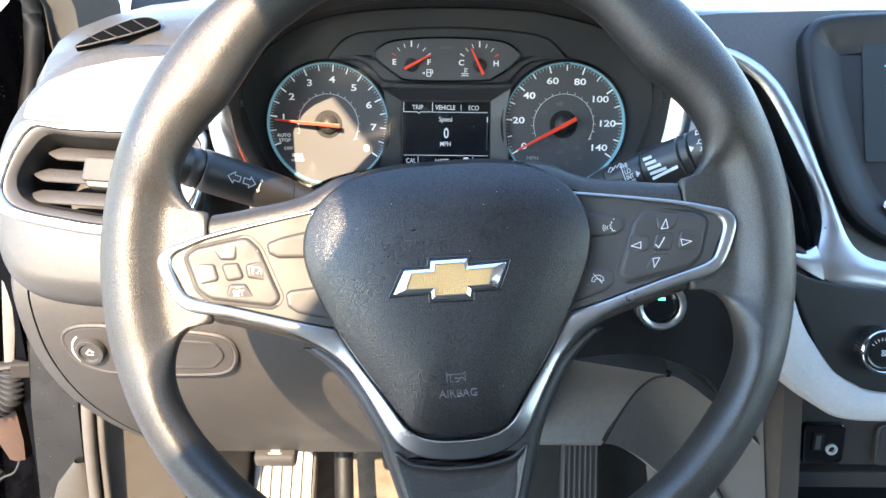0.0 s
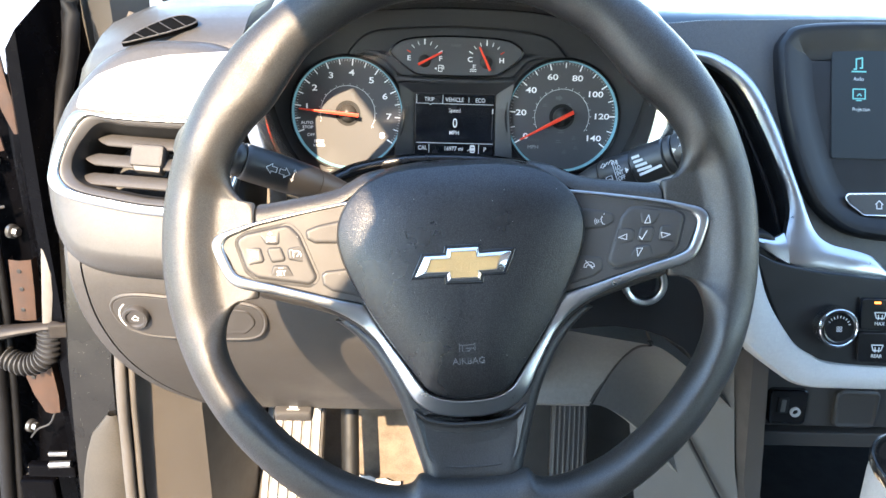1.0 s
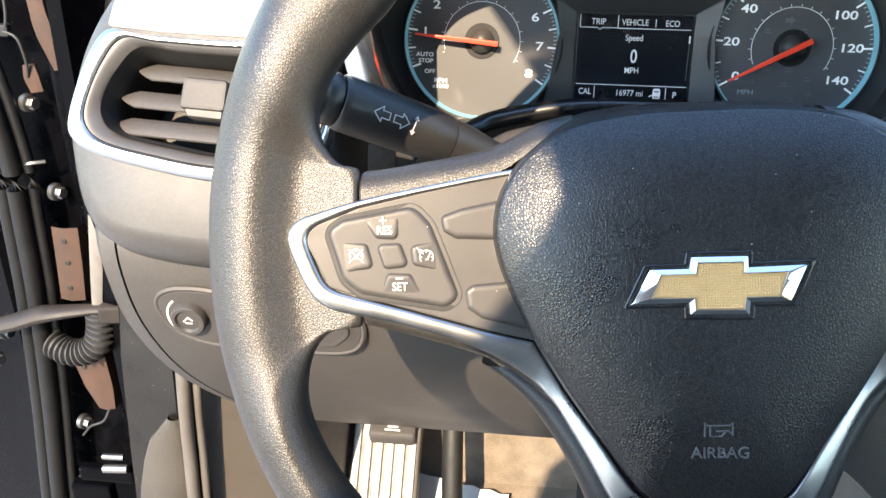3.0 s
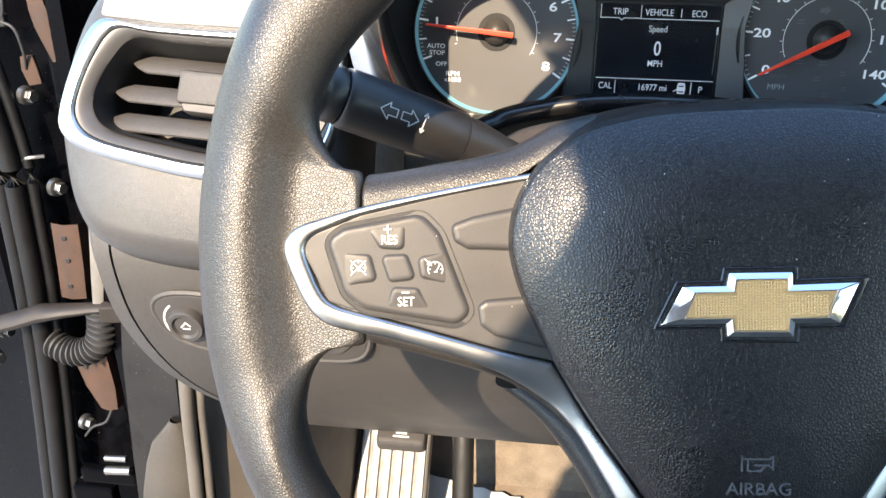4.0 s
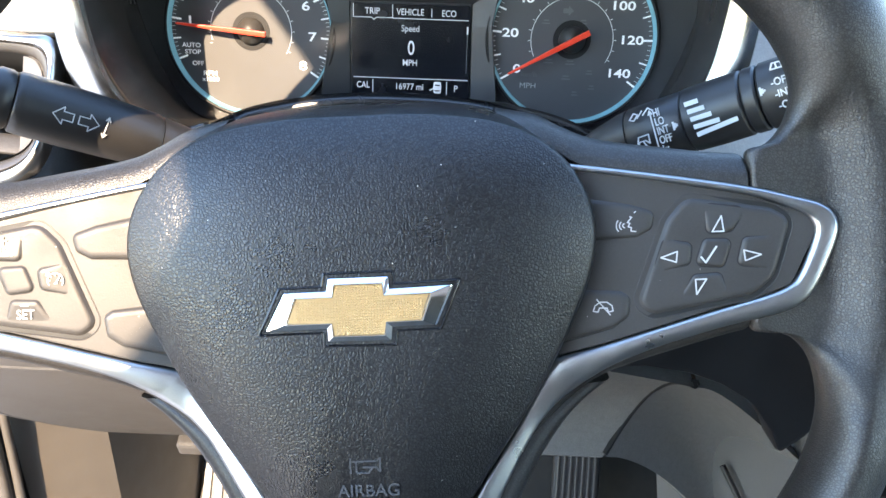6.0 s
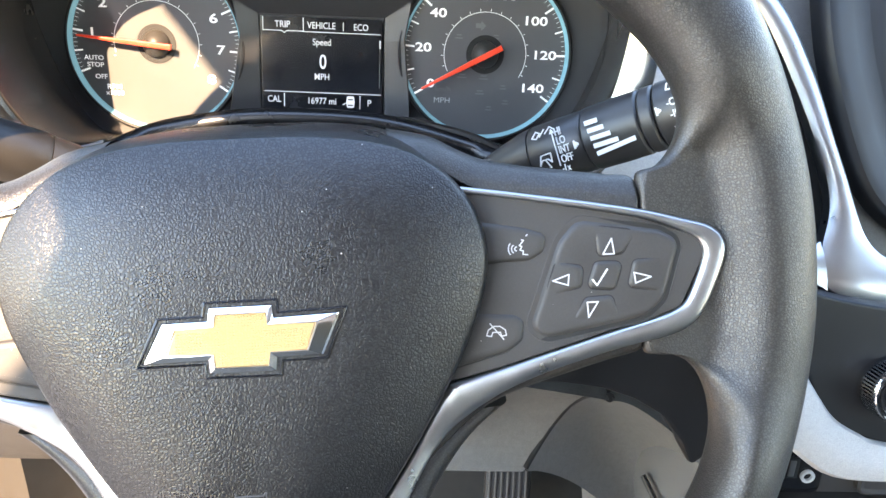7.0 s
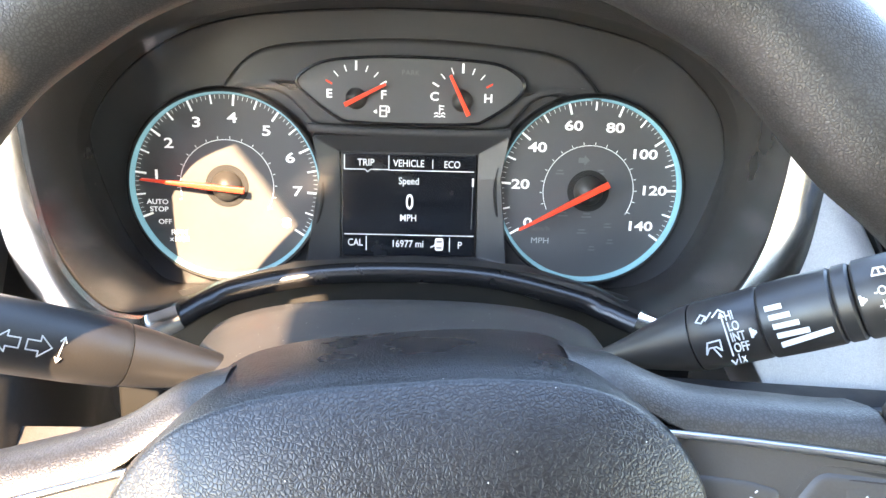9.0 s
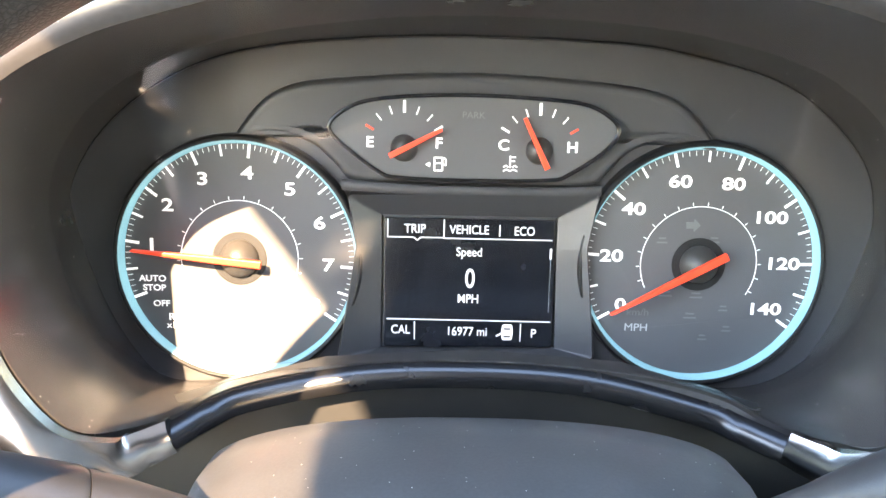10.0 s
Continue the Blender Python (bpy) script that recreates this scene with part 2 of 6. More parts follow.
def plate(outline, z0, z1, bevel=1.0, bm=None):
    b = bevel
    return moulded(outline, [(0, z0), (0, z1 - b), (0.12 * b, z1 - 0.62 * b), (0.38 * b, z1 - 0.3 * b * 0.6), (b, z1)], cap0=True, bm=bm)


def band(outline, width, z0, z1, crown=0.0, bm=None):
    """A closed frame of that width round the inside of the outline."""
    w = width
    return moulded(outline, [(0, z0), (0, z1 - 0.5 * crown), (0.25 * w, z1), (0.75 * w, z1), (w, z1 - 0.5 * crown), (w, z0)], cap1=False, close=True, bm=bm)


def domed(outline, centre, z_edge, z_top, skirt, power=3.0, steps=14, bm=None, roll=1.5):
    """A cover that rises from its outline to the middle."""
    bm = bm or bmesh.new()
    c = np.array(centre, float)
    rows = [[(p[0], p[1], z_edge - skirt) for p in outline], [(p[0], p[1], z_edge - roll) for p in outline]]
    for i in range(1, steps + 1):
        s = 1 - (i / steps) ** 1.6 * 0.97
        z = z_edge + (z_top - z_edge) * (1 - s ** power)
        rows.append([(*(c + (np.array(p[:2]) - c) * s), z) for p in outline])
    grid(bm, rows, close_u=True, cap1=True)
    return bm


def tube(path, radii, seg=14, bm=None, caps=True, closed=False, flat=1.0, up=(0, 0, 1)):
    """A round bar along a path; flat squeezes it across 'up'."""
    bm = bm or bmesh.new()
    p = [Vector(q[:3]) for q in path]
    r = radii if isinstance(radii, (list, tuple, np.ndarray)) else [radii] * len(p)
    rows, ref = [], Vector(up)
    for i in range(len(p)):
        t = (p[(i + 1) % len(p)] - p[i - 1]) if closed else (p[min(i + 1, len(p) - 1)] - p[max(i - 1, 0)])
        t.normalize()
        side = t.cross(ref)
        if side.length < 1e-4:
            side = t.cross(Vector((1, 0, 0)))
        side.normalize()
        nrm = side.cross(t)
        rows.append([p[i] + r[i] * (math.cos(2 * math.pi * j / seg) * side + flat * math.sin(2 * math.pi * j / seg) * nrm) for j in range(seg)])
    grid(bm, rows, close_u=True, close_v=closed, cap0=caps and not closed, cap1=caps and not closed)
    return bm


def ribbon(path, widths, thick, crown=0.0, bm=None, normal=(0, 0, 1)):
    """A strip of given widths along a 3D path, lying square to the normal, crowned."""
    bm = bm or bmesh.new()
    p, nrm, rows = [Vector(q[:3]) for q in path], Vector(normal).normalized(), []
    for i in range(len(p)):
        t = (p[min(i + 1, len(p) - 1)] - p[max(i - 1, 0)]).normalized()
        s = nrm.cross(t).normalized() * widths[i] / 2
        rows.append([p[i] - s - nrm * thick, p[i] - s, p[i] - 0.6 * s + nrm * crown * 0.75, p[i] + nrm * crown,
                     p[i] + 0.6 * s + nrm * crown * 0.75, p[i] + s, p[i] + s - nrm * thick])
    grid(bm, rows, close_u=True, cap0=True, cap1=True)
    return bm


def strokes(paths, width, z, bm=None, high=0.12):
    """Flat printed lines along 2D polylines."""
    bm = bm or bmesh.new()
    for path in paths:
        for a, b in zip(path[:-1], path[1:]):
            a, b = np.array(a, float), np.array(b, float)
            d = b - a
            ln = np.linalg.norm(d)
            if ln < 1e-6:
                continue
            u = d / ln * width * 0.5
            v = np.array((-u[1], u[0]))
            q = [a - u * 0.6 - v, b + u * 0.6 - v, b + u * 0.6 + v, a - u * 0.6 + v]
            lo = [bm.verts.new((*p, z)) for p in q]
            hi = [bm.verts.new((*p, z + high)) for p in q]
            bm.faces.new(hi)
            for i in range(4):
                bm.faces.new((lo[i], lo[(i + 1) % 4], hi[(i + 1) % 4], hi[i]))
    return bm


def box(bm, x0, x1, y0, y1, z0, z1):
    v = [bm.verts.new(p) for p in ((x0, y0, z0), (x1, y0, z0), (x1, y1, z0), (x0, y1, z0), (x0, y0, z1), (x1, y0, z1), (x1, y1, z1), (x0, y1, z1))]
    for f in ((0, 3, 2, 1), (4, 5, 6, 7), (0, 1, 5, 4), (1, 2, 6, 5), (2, 3, 7, 6), (3, 0, 4, 7)):
        bm.faces.new([v[i] for i in f])
    return bm


def soft_box(bm, x0, x1, y0, y1, z0, z1, r=2.0):
    o = rounded([(x0, y0), (x1, y0), (x1, y1), (x0, y1)], r, 4)
    return plate(o, z0, z1, min(r, abs(z1 - z0) * 0.45), bm)


MM = Matrix.Diagonal((0.001, 0.001, 0.001, 1))


def finish(bm, name, mat, unit=True, sharp=38):
    """Mesh data from a bmesh; unit: it was drawn in millimetres."""
    if unit:
        bm.transform(MM)
    bmesh.ops.recalc_face_normals(bm, faces=bm.faces)
    me = bpy.data.meshes.new(name)
    bm.to_mesh(me)
    bm.free()
    me.materials.append(mat)
    me.shade_smooth()
    me.set_sharp_from_angle(angle=radians(sharp))
    for pl in me.polygons:
        if pl.loop_total > 4:
            pl.use_smooth = False
    return me


def part(name, bm, mat, parent, label="", m=None, unit=True, sharp=38):
    ob = new(name, finish(bm, name, mat, unit, sharp))
    ob.parent = parent
    if m is not None:
        ob.matrix_basis = m
    return tagged(ob, label)


def solid(name, bm, mat, label, category, m=None, unit=False, kind="", group="", sharp=38):
    ob = new(name, finish(bm, name, mat, unit, sharp))
    if m is not None:
        ob.matrix_basis = m
    return tagged(ob, label, category, group, kind)


def thing(name, m, label, category, group="", kind=""):
    ob = new(name)
    ob.matrix_basis = m
    return tagged(ob, label, category, group, kind)


def words(text, size, x, y, z, mat, parent, name="lettering", align="CENTER", turn=0.0, depth=0.08, bold=0.0, squeeze=1.0, label=""):
    """Printed letters, in millimetres of the parent's plane; size: the height of a capital."""
    cu = bpy.data.curves.new(name, "FONT")
    cu.body, cu.size, cu.extrude, cu.offset = text, size / 0.73, depth, bold
    cu.align_x, cu.align_y = align, "CENTER"
    cu.resolution_u = 4
    tmp = bpy.data.objects.new(name, cu)
    me = bpy.data.meshes.new_from_object(tmp)
    me.name = name
    me.transform(MM @ pose(x, y, z, 0, 0, turn) @ Matrix.Diagonal((squeeze, 1, 1, 1)))
    me.materials.clear()
    me.materials.append(mat)
    bpy.data.objects.remove(tmp)
    bpy.data.curves.remove(cu)
    ob = new(name, me)
    ob.parent = parent
    return tagged(ob, label)


def plane_pose(x, y, z, tilt, roll=0.0, yaw=0.0):
    """A frame that faces the driver: x to the right, y up the surface, z towards the driver."""
    return pose(x, y, z, 0, 0, yaw) @ pose(0, 0, 0, 90 - tilt, 0, 0) @ pose(0, 0, 0, 0, 0, roll)


# ---- steering wheel ----
wheel = thing("steering_wheel", plane_pose(0.0065, 0.447, 1.1475, 24, 4.5),
              "black grained steering wheel with satin chrome trim on its column", "steering wheel")


def smooth(x):
    x = min(1.0, max(0.0, x))
    return x * x * (3 - 2 * x)


# the rim's inner edge, right half, from the top round to the lower spoke
R_IN = [(0, 153.5), (30, 151), (55, 143.5), (72, 134), (88, 122.5), (99, 109), (106, 99), (114.5, 88), (126, 77), (135, 66), (140.5, 55), (141.5, 46), (138.8, 38), (133.5, 32), (126.6, 29.8),
        (126.8, 22), (127, 10), (127, -10), (127, -21), (127.2, -28.8), (133.5, -29.4), (140.5, -32), (145.6, -37.5), (148.6, -46), (149.4, -56), (147, -67), (141, -80), (131, -94.5), (112, -116), (86, -136), (62, -147), (47, -150), (38.5, -148.5), (32.5, -143), (20, -146.2), (0, -147.4)]


def rim_mesh():
    """One skin: a tube that widens into a flat shoulder where a side spoke begins."""
    right = spline(R_IN, 5)
    edge = right + [np.array((-p[0], p[1])) for p in reversed(right[1:-1])]
    n = len(edge)
    ang = np.unwrap([math.atan2(p[1], p[0]) for p in edge])
    lin = ang[0] - 2 * math.pi * np.arange(n) / n
    off = ang - lin
    for _ in range(300):                                       # even out the spokes' crowded angles
        off = (np.roll(off, 1) + 2 * off + np.roll(off, -1)) / 4
    ang = lin + off
    rows = []
    for p, a in zip(edge, ang):
        ro = 185.2 + 1.6 * max(0, -math.sin(a)) + 0.8 * abs(math.sin(a))
        o = np.array((ro * math.cos(a), ro * math.sin(a)))
        d = o - p
        wide = np.linalg.norm(d)
        d = d / wide
        w = 1 - smooth((abs(math.degrees(math.asin(math.sin(a)))) - 12) / 14)   # share of the spoke's shoulder
        at_seam = abs(p[0]) < 127.6 and abs(p[1]) < 31 and abs(p[0]) > 100
        li, zc, high = wide - 17, -2.0, 16.5 - 4.6 * w
        rr = min(li, 17 - 9.5 * w)
        if at_seam:
            rr = 1.3 + 4.5 * smooth((abs(p[1]) - 24) / 5)
        row = []
        for k in range(9):                                     # front, outer edge to crest
            f = math.pi / 2 * k / 8
            row.append((*(o - d * 17 * (1 - math.cos(f))), zc + high * math.sin(f)))
        for k in range(1, 19):                                 # front, crest to inner edge
            v = li * (1 - (1 - k / 18) ** 1.7)
            base = zc + high + (1.3 - zc - high) * w * smooth(v / 19)
            q = max(0.0, (v - (li - rr)) / rr)
            row.append((*(o - d * (17 + v)), zc + (base - zc) * math.sqrt(max(0, 1 - q * q))))
        for k in range(1, 12):                                 # back
            f = math.pi * k / 12
            mid, half = o - d * wide / 2, wide / 2
            row.append((*(mid - d * half * math.cos(f)), zc - 15.5 * math.sin(f) ** 0.9))
        rows.append(row)
    bm = bmesh.new()
    grid(bm, rows, close_u=True, close_v=True)
    return bm


def sink(x, y):
    """How far the spokes and their panels lie behind the rim's plane, deeper towards the hub."""
    return -0.12 * (140 - max(62, abs(x))) + 7.5 * smooth((-y - 40) / 55)


def sunk(x, y, z):
    d = sink(x, y)
    xc = 57 * min(1, max(-1, x / 60))
    return x - (x - xc) * d / 268, y - (y - 21) * d / 268, z + d


def dish(bm):
    for v in bm.verts:
        v.co = sunk(*v.co)
    return bm


def dished_words(text, size, x, y, z, mat, parent, **more):
    ob = words(text, size, x, y, z, mat, parent, **more)
    for v in ob.data.vertices:
        v.co = Vector(sunk(*(v.co * 1000))) / 1000
    return ob


part("rim", rim_mesh(), M_RIM, wheel, "thick grained black urethane rim", sharp=75)

# spoke bodies, left and right, and the lower one
S_TOP = spline([(-126.4, 29.8), (-116, 30.6), (-100, 32.8), (-84, 34.8), (-72, 37.4), (-64, 41), (-54, 46), (-42, 49)], 5)
S_LOW = spline([(-126.4, -29.0), (-117, -31.2), (-103, -35.2), (-92, -39.0), (-82, -43.2), (-74, -48.4), (-65, -57), (-50, -70)], 5)
for flip in (1, -1):
    rows_ = []
    for i, (a, b) in enumerate(zip(S_LOW, S_TOP)):
        fall = 5.0 * max(0.0, ((a[0] + b[0]) / 2 + 84) / 42)    # the shoulder drops towards the hub
        sec = [(b[1] - 2, -34), (b[1], -20), (b[1] - 0.2, -9 - fall), (b[1] - 1.0, -4.6 - fall), (b[1] - 2.6, -1.2 - 0.8 * fall), (b[1] - 5.0, 1.2 - 0.5 * fall), (b[1] - 8.0, 2.5 - 0.2 * fall), (b[1] - 11.4, 2.6), (b[1] - 12.6, -3), (0, -3), (a[1] + 9.6, -3), (a[1] + 8.4, 2.4), (a[1] + 4.6, 2.4), (a[1] + 2.4, 1.2), (a[1] + 0.9, -1.4), (a[1] + 0.2, -6), (a[1], -18), (a[1] + 3, -30)]
        xm = (a[0] + b[0]) / 2
        if i == 0:                                             # a rounded end makes the seam
            rows_.append([(flip * (xm + 0.1), y * 0.97, z - 2.2) for y, z in sec])
            rows_.append([(flip * (xm + 0.4), y * 0.99, z - 0.7) for y, z in sec])
            xm += 1.2
        rows_.append([(flip * xm, y, z) for y, z in sec])
    sb = bmesh.new()
    grid(sb, rows_, close_u=True)
    part("spoke", dish(sb), M_RIM, wheel, "grained black spoke", sharp=60)

LOW = spline([(-45, 83, -5), (-50, 75.5, -3), (-58, 67, -1.5), (-70, 58.5, -1.5), (-82, 51.8, -1.8), (-95, 46, -2), (-107, 42, -2), (-118, 38.7, -1.5), (-130, 35.2, -0.5), (-138, 32.8, 0.8), (-144, 31.6, 1.4), (-150, 31.4, 0)], 4)
lsb = bmesh.new()
low_rows = []
for y, w, z in LOW:
    side = [(w, -28), (w, -14), (w - 0.6, -7), (w - 2.2, -2.6), (w - 4.6, -0.4), (w - 8, 0.6), (w - 12, 0.4), (w * 0.45, -0.4), (0, -0.6)]
    low_rows.append([(-x, y, z + d) for x, d in side] + [(x, y, z + d) for x, d in reversed(side[:-1])])
grid(lsb, low_rows)
part("lower_spoke", dish(lsb), M_SPOKE, wheel, "smooth black lower spoke", sharp=60)
insert_o = spline([(-35, -103), (-26, -109), (-12, -112), (0, -112.4), (12, -112), (26, -109), (35, -103), (31.5, -118), (28, -131), (23.5, -137.2), (15, -139.4), (0, -140.2), (-15, -139.4), (-23.5, -137.2), (-28, -131), (-31.5, -118)], 5, closed=True)
part("spoke_insert", dish(moulded(insert_o, [(-0.6, -4), (-0.3, 0.2), (0.3, 0.9), (0.9, 1.0), (1.8, 0.2), (2.6, -0.9), (4.0, -1.4), (6.0, -1.5)], cap1=True)), M_SPOKE, wheel, "recessed black field with a raised edge", sharp=60)

# satin chrome: a loop round each switch panel, and a leaning sweep round the foot of the cover
C_OUT = [(-66, 28.6), (-95, 23.9), (-124, 18.7), (-140, 14.6), (-148.6, 11.8), (-152.8, 7.6), (-153.2, 2), (-149.8, -7.4), (-146, -15.0), (-142, -19.4), (-135, -22.8), (-116, -26.8), (-95, -32.6), (-81, -37.8), (-71.5, -43.0)]
C_IN = [(-66, 26.4), (-95, 21.6), (-124, 15.9), (-137.5, 11.2), (-143.2, 8.4), (-145.6, 5.0), (-145.6, 1.6), (-143.2, -5.2), (-140.2, -11.4), (-137.2, -14.2), (-131, -16.6), (-115, -20.8), (-95, -26.4), (-79, -30.8), (-62.6, -34.6)]
V_OUTER = [(-71.5, -43.0), (-64.2, -48.2), (-59, -53.6), (-54, -60.4), (-44.8, -77), (-36.2, -94), (-30.2, -101), (-21.5, -106), (-10, -108.6), (0, -109)]
V_INNER = [(-62.6, -34.6), (-60.6, -38), (-57, -44), (-51, -54.4), (-39, -72.5), (-31.6, -84.6), (-26.4, -91.4), (-18.6, -95.8), (-9, -97.6), (0, -98)]


def ridge(outer, inner, sect, n=6, both=False):
    """A strip between two edges; sect: (share across from the outer edge, height)."""
    o, q = spline(outer, n), spline(inner, n)
    if both:
        o += [np.array((-p[0], p[1])) for p in reversed(o[:-1])]
        q += [np.array((-p[0], p[1])) for p in reversed(q[:-1])]
    return o, q, [[(*(a * (1 - e) + b * e), z) for e, z in sect] for a, b in zip(o, q)]


LOOP = [(0.0, -1.5), (0.0, 3.0), (0.06, 3.7), (0.2, 4.1), (0.5, 4.35), (0.76, 4.3), (0.88, 4.0), (0.96, 3.4), (1.0, 2.4), (1.0, -1.5)]
SWEEP = [(0.0, -6.0), (0.0, -0.9), (0.06, -0.2), (0.2, 0.5), (0.62, 2.1), (0.8, 2.9), (0.9, 3.3), (0.96, 3.2), (1.0, 2.2), (1.0, -4.0)]
for flip in (1, -1):
    lp = bmesh.new()
    grid(lp, [[(flip * x, y, z) for x, y, z in row] for row in ridge(C_OUT, C_IN, LOOP)[2]], close_u=True, cap0=True, cap1=True)
    part("chrome_loop", dish(lp), M_CHROME, wheel, "satin chrome loop round the switch panel", sharp=50)
sv = bmesh.new()
sweep_rows = ridge(V_OUTER, V_INNER, SWEEP, both=True)[2]
for i, row in enumerate(sweep_rows):
    g = smooth(min(i, len(sweep_rows) - 1 - i) / 46)
    for j, q in enumerate(row):
        row[j] = (q[0], q[1], LOOP[j][1] * (1 - g) + q[2] * g)
grid(sv, sweep_rows, close_u=True, cap0=True, cap1=True)
part("chrome_sweep", dish(sv), M_CHROME, wheel, "satin chrome sweep under the airbag cover", sharp=50)

# airbag cover
# paler than the cover: highlights of the raised edges put into the colour
M_EMBOSS = material("emboss_highlight", (0.075, 0.075, 0.08, 1), 0.3, vary=0.05)
COVER = [(0, 46.2), (22, 45.8), (40, 43.6), (53, 39.6), (63, 33), (70, 25), (74.4, 16), (76.0, 6), (74.8, -4), (71, -15.5), (61.6, -35.4), (50, -55), (38, -73), (30.4, -84.4), (25, -91), (17.6, -94.8), (9, -96.4), (0, -96.8)]
cover_outline = spline(COVER + [(-x, y) for x, y in reversed(COVER[1:-1])], 6, closed=True)
Z_EDGE, Z_TOP, COVER_MID = 4.4, 14.6, (0, -14)


def cover_mesh(outline, centre, z_edge, z_top, power=3.8, steps=22):
    """The cover, domed in front, its upper flank flaring back towards the column."""
    bm, c, rows = bmesh.new(), np.array(centre, float), []
    for grow, side, z in ((9.0, 1.5, -44), (8.2, 1.5, -34), (6.2, 1.6, -20), (3.6, 1.4, -8), (1.4, 0.9, -0.5), (0.0, 0.0, 2.6)):
        ring_ = []
        for p, q in zip(outline, inset(outline, -1.0)):
            w = smooth((p[1] - 35) / 9)
            ring_.append((*(p + (q - p) * (grow * w + side * (1 - w))), z if z > -10 else -10 + (z + 10) * (0.35 + 0.65 * w)))
        rows.append(ring_)
    for i in range(1, steps + 1):
        s = 1 - (i / steps) ** 1.6 * 0.97
        rows.append([(*(c + (np.array(p[:2]) - c) * s), z_edge + (z_top - z_edge) * (1 - s ** power)) for p in outline])
    grid(bm, rows, close_u=True, cap1=True)
    return bm


gap_o = [p + (q - p) * min(1.0, max(-1.5, (34 - p[1]) / 6)) for p, q in zip(cover_outline, inset(cover_outline, -2.2))]
part("cover_gap", dish(moulded(gap_o, [(0, -2), (0, 2.9), (0.3, 3.0)], cap1=False)), M_SHADE_BLACK, wheel, "dark gap round the airbag cover")
cover = part("airbag_cover", cover_mesh(cover_outline, COVER_MID, Z_EDGE, Z_TOP), M_HUB, wheel, "grained black airbag cover", sharp=60)
words("AIRBAG", 4.1, 0.4, -73.6, 11.75, M_EMBOSS, cover, "embossed_word", depth=0.5, bold=0.02, squeeze=1.02, label="embossed word")
horn = [[(-5.0, -61.6), (-5.0, -67.4)], [(-5.0, -63.6), (3.4, -63.6), (4.4, -62.4)], [(4.4, -62.4), (4.4, -67.0)], [(4.4, -67.0), (3.2, -65.6), (-1.0, -65.6)], [(-3.2, -63.8), (-3.2, -67.4), (0.6, -67.4), (2.0, -65.8)]]
part("horn_symbol", strokes(horn, 0.5, 12.3, high=0.95), M_EMBOSS, cover, "embossed horn symbol")

# emblem: a plain two-tone cross shape in a dark seat
EMB = [(-32.3, -22.6), (-25.0, -7.3), (-11.6, -7.1), (-10.8, -3.0), (11.7, -3.0), (11.7, -7.0), (32.6, -6.4), (25.8, -22.4), (12.4, -22.5), (11.9, -27.0), (-11.6, -26.6), (-11.8, -22.4)]
emb_o = rounded(EMB, 0.4, 2)
chrome_o = rounded([(-30.0, -21.2), (-23.4, -8.9), (-9.9, -8.8), (-9.2, -4.8), (10.0, -4.8), (10.0, -8.7), (30.0, -8.1), (24.2, -20.9), (10.7, -21.0), (10.2, -25.2), (-9.9, -24.9), (-10.1, -20.9)], 0.3, 2)
gold_o = rounded([(-22.2, -18.7), (-19.0, -11.0), (-7.5, -10.9), (-6.9, -7.1), (7.9, -7.1), (8.0, -10.9), (22.4, -10.7), (19.4, -18.7), (8.5, -18.8), (8.0, -22.9), (-7.7, -22.8), (-8.0, -18.7)], 0.3, 2)


def bridge(rings, cap=False):
    """Rings between two outlines of equal count: (first outline, second, share, z)."""
    bm = bmesh.new()
    grid(bm, [[(*(np.array(a) * (1 - s) + np.array(b) * s), z) for a, b in zip(o, p)] for o, p, s, z in rings], close_u=True, cap1=cap)
    return bm


emblem = part("emblem", bridge([(emb_o, chrome_o, 0, 8.0), (emb_o, chrome_o, 0, 14.3), (emb_o, chrome_o, 0.1, 15.0), (emb_o, chrome_o, 0.3, 15.2), (emb_o, chrome_o, 0.5, 14.6), (emb_o, chrome_o, 0.95, 12.8)], True), M_SEAT, wheel, "two-tone cross emblem in a dark seat")
part("emblem_edge", bridge([(chrome_o, gold_o, 0, 12.3), (chrome_o, gold_o, 0, 14.6), (chrome_o, gold_o, 0.12, 15.4), (chrome_o, gold_o, 0.85, 16.6), (chrome_o, gold_o, 0.93, 16.6), (chrome_o, gold_o, 1.0, 15.9)], True), M_BRIGHT, emblem, "bevelled chrome edge", sharp=15)
gi = bmesh.new()
grid(gi, [[(*p, z) for p in gold_o[1::3]] for z in (14.8, 16.1)], close_u=True, cap1=True)
part("emblem_insert", gi, M_GOLD, emblem, "gold insert with a fine grid")
cells = bmesh.new()
for ix in range(-24, 25):
    for iy in range(-27, -6):
        x, y = ix * 0.9, iy * 0.9 + 0.3
        if (-7.2 < x < 7.5 and -22.4 < y < -7.6) or (-19.6 < x < 20 and -18.2 < y < -11.4):
            a = cells.verts.new((x, y, 16.42))
            q = [cells.verts.new((x + u, y + v, 16.12)) for u, v in ((-.36, -.36), (.36, -.36), (.36, .36), (-.36, .36))]
            for i in range(4):
                cells.faces.new((q[i], q[(i + 1) % 4], a))
part("emblem_grid", cells, M_GOLD, emblem, sharp=5)

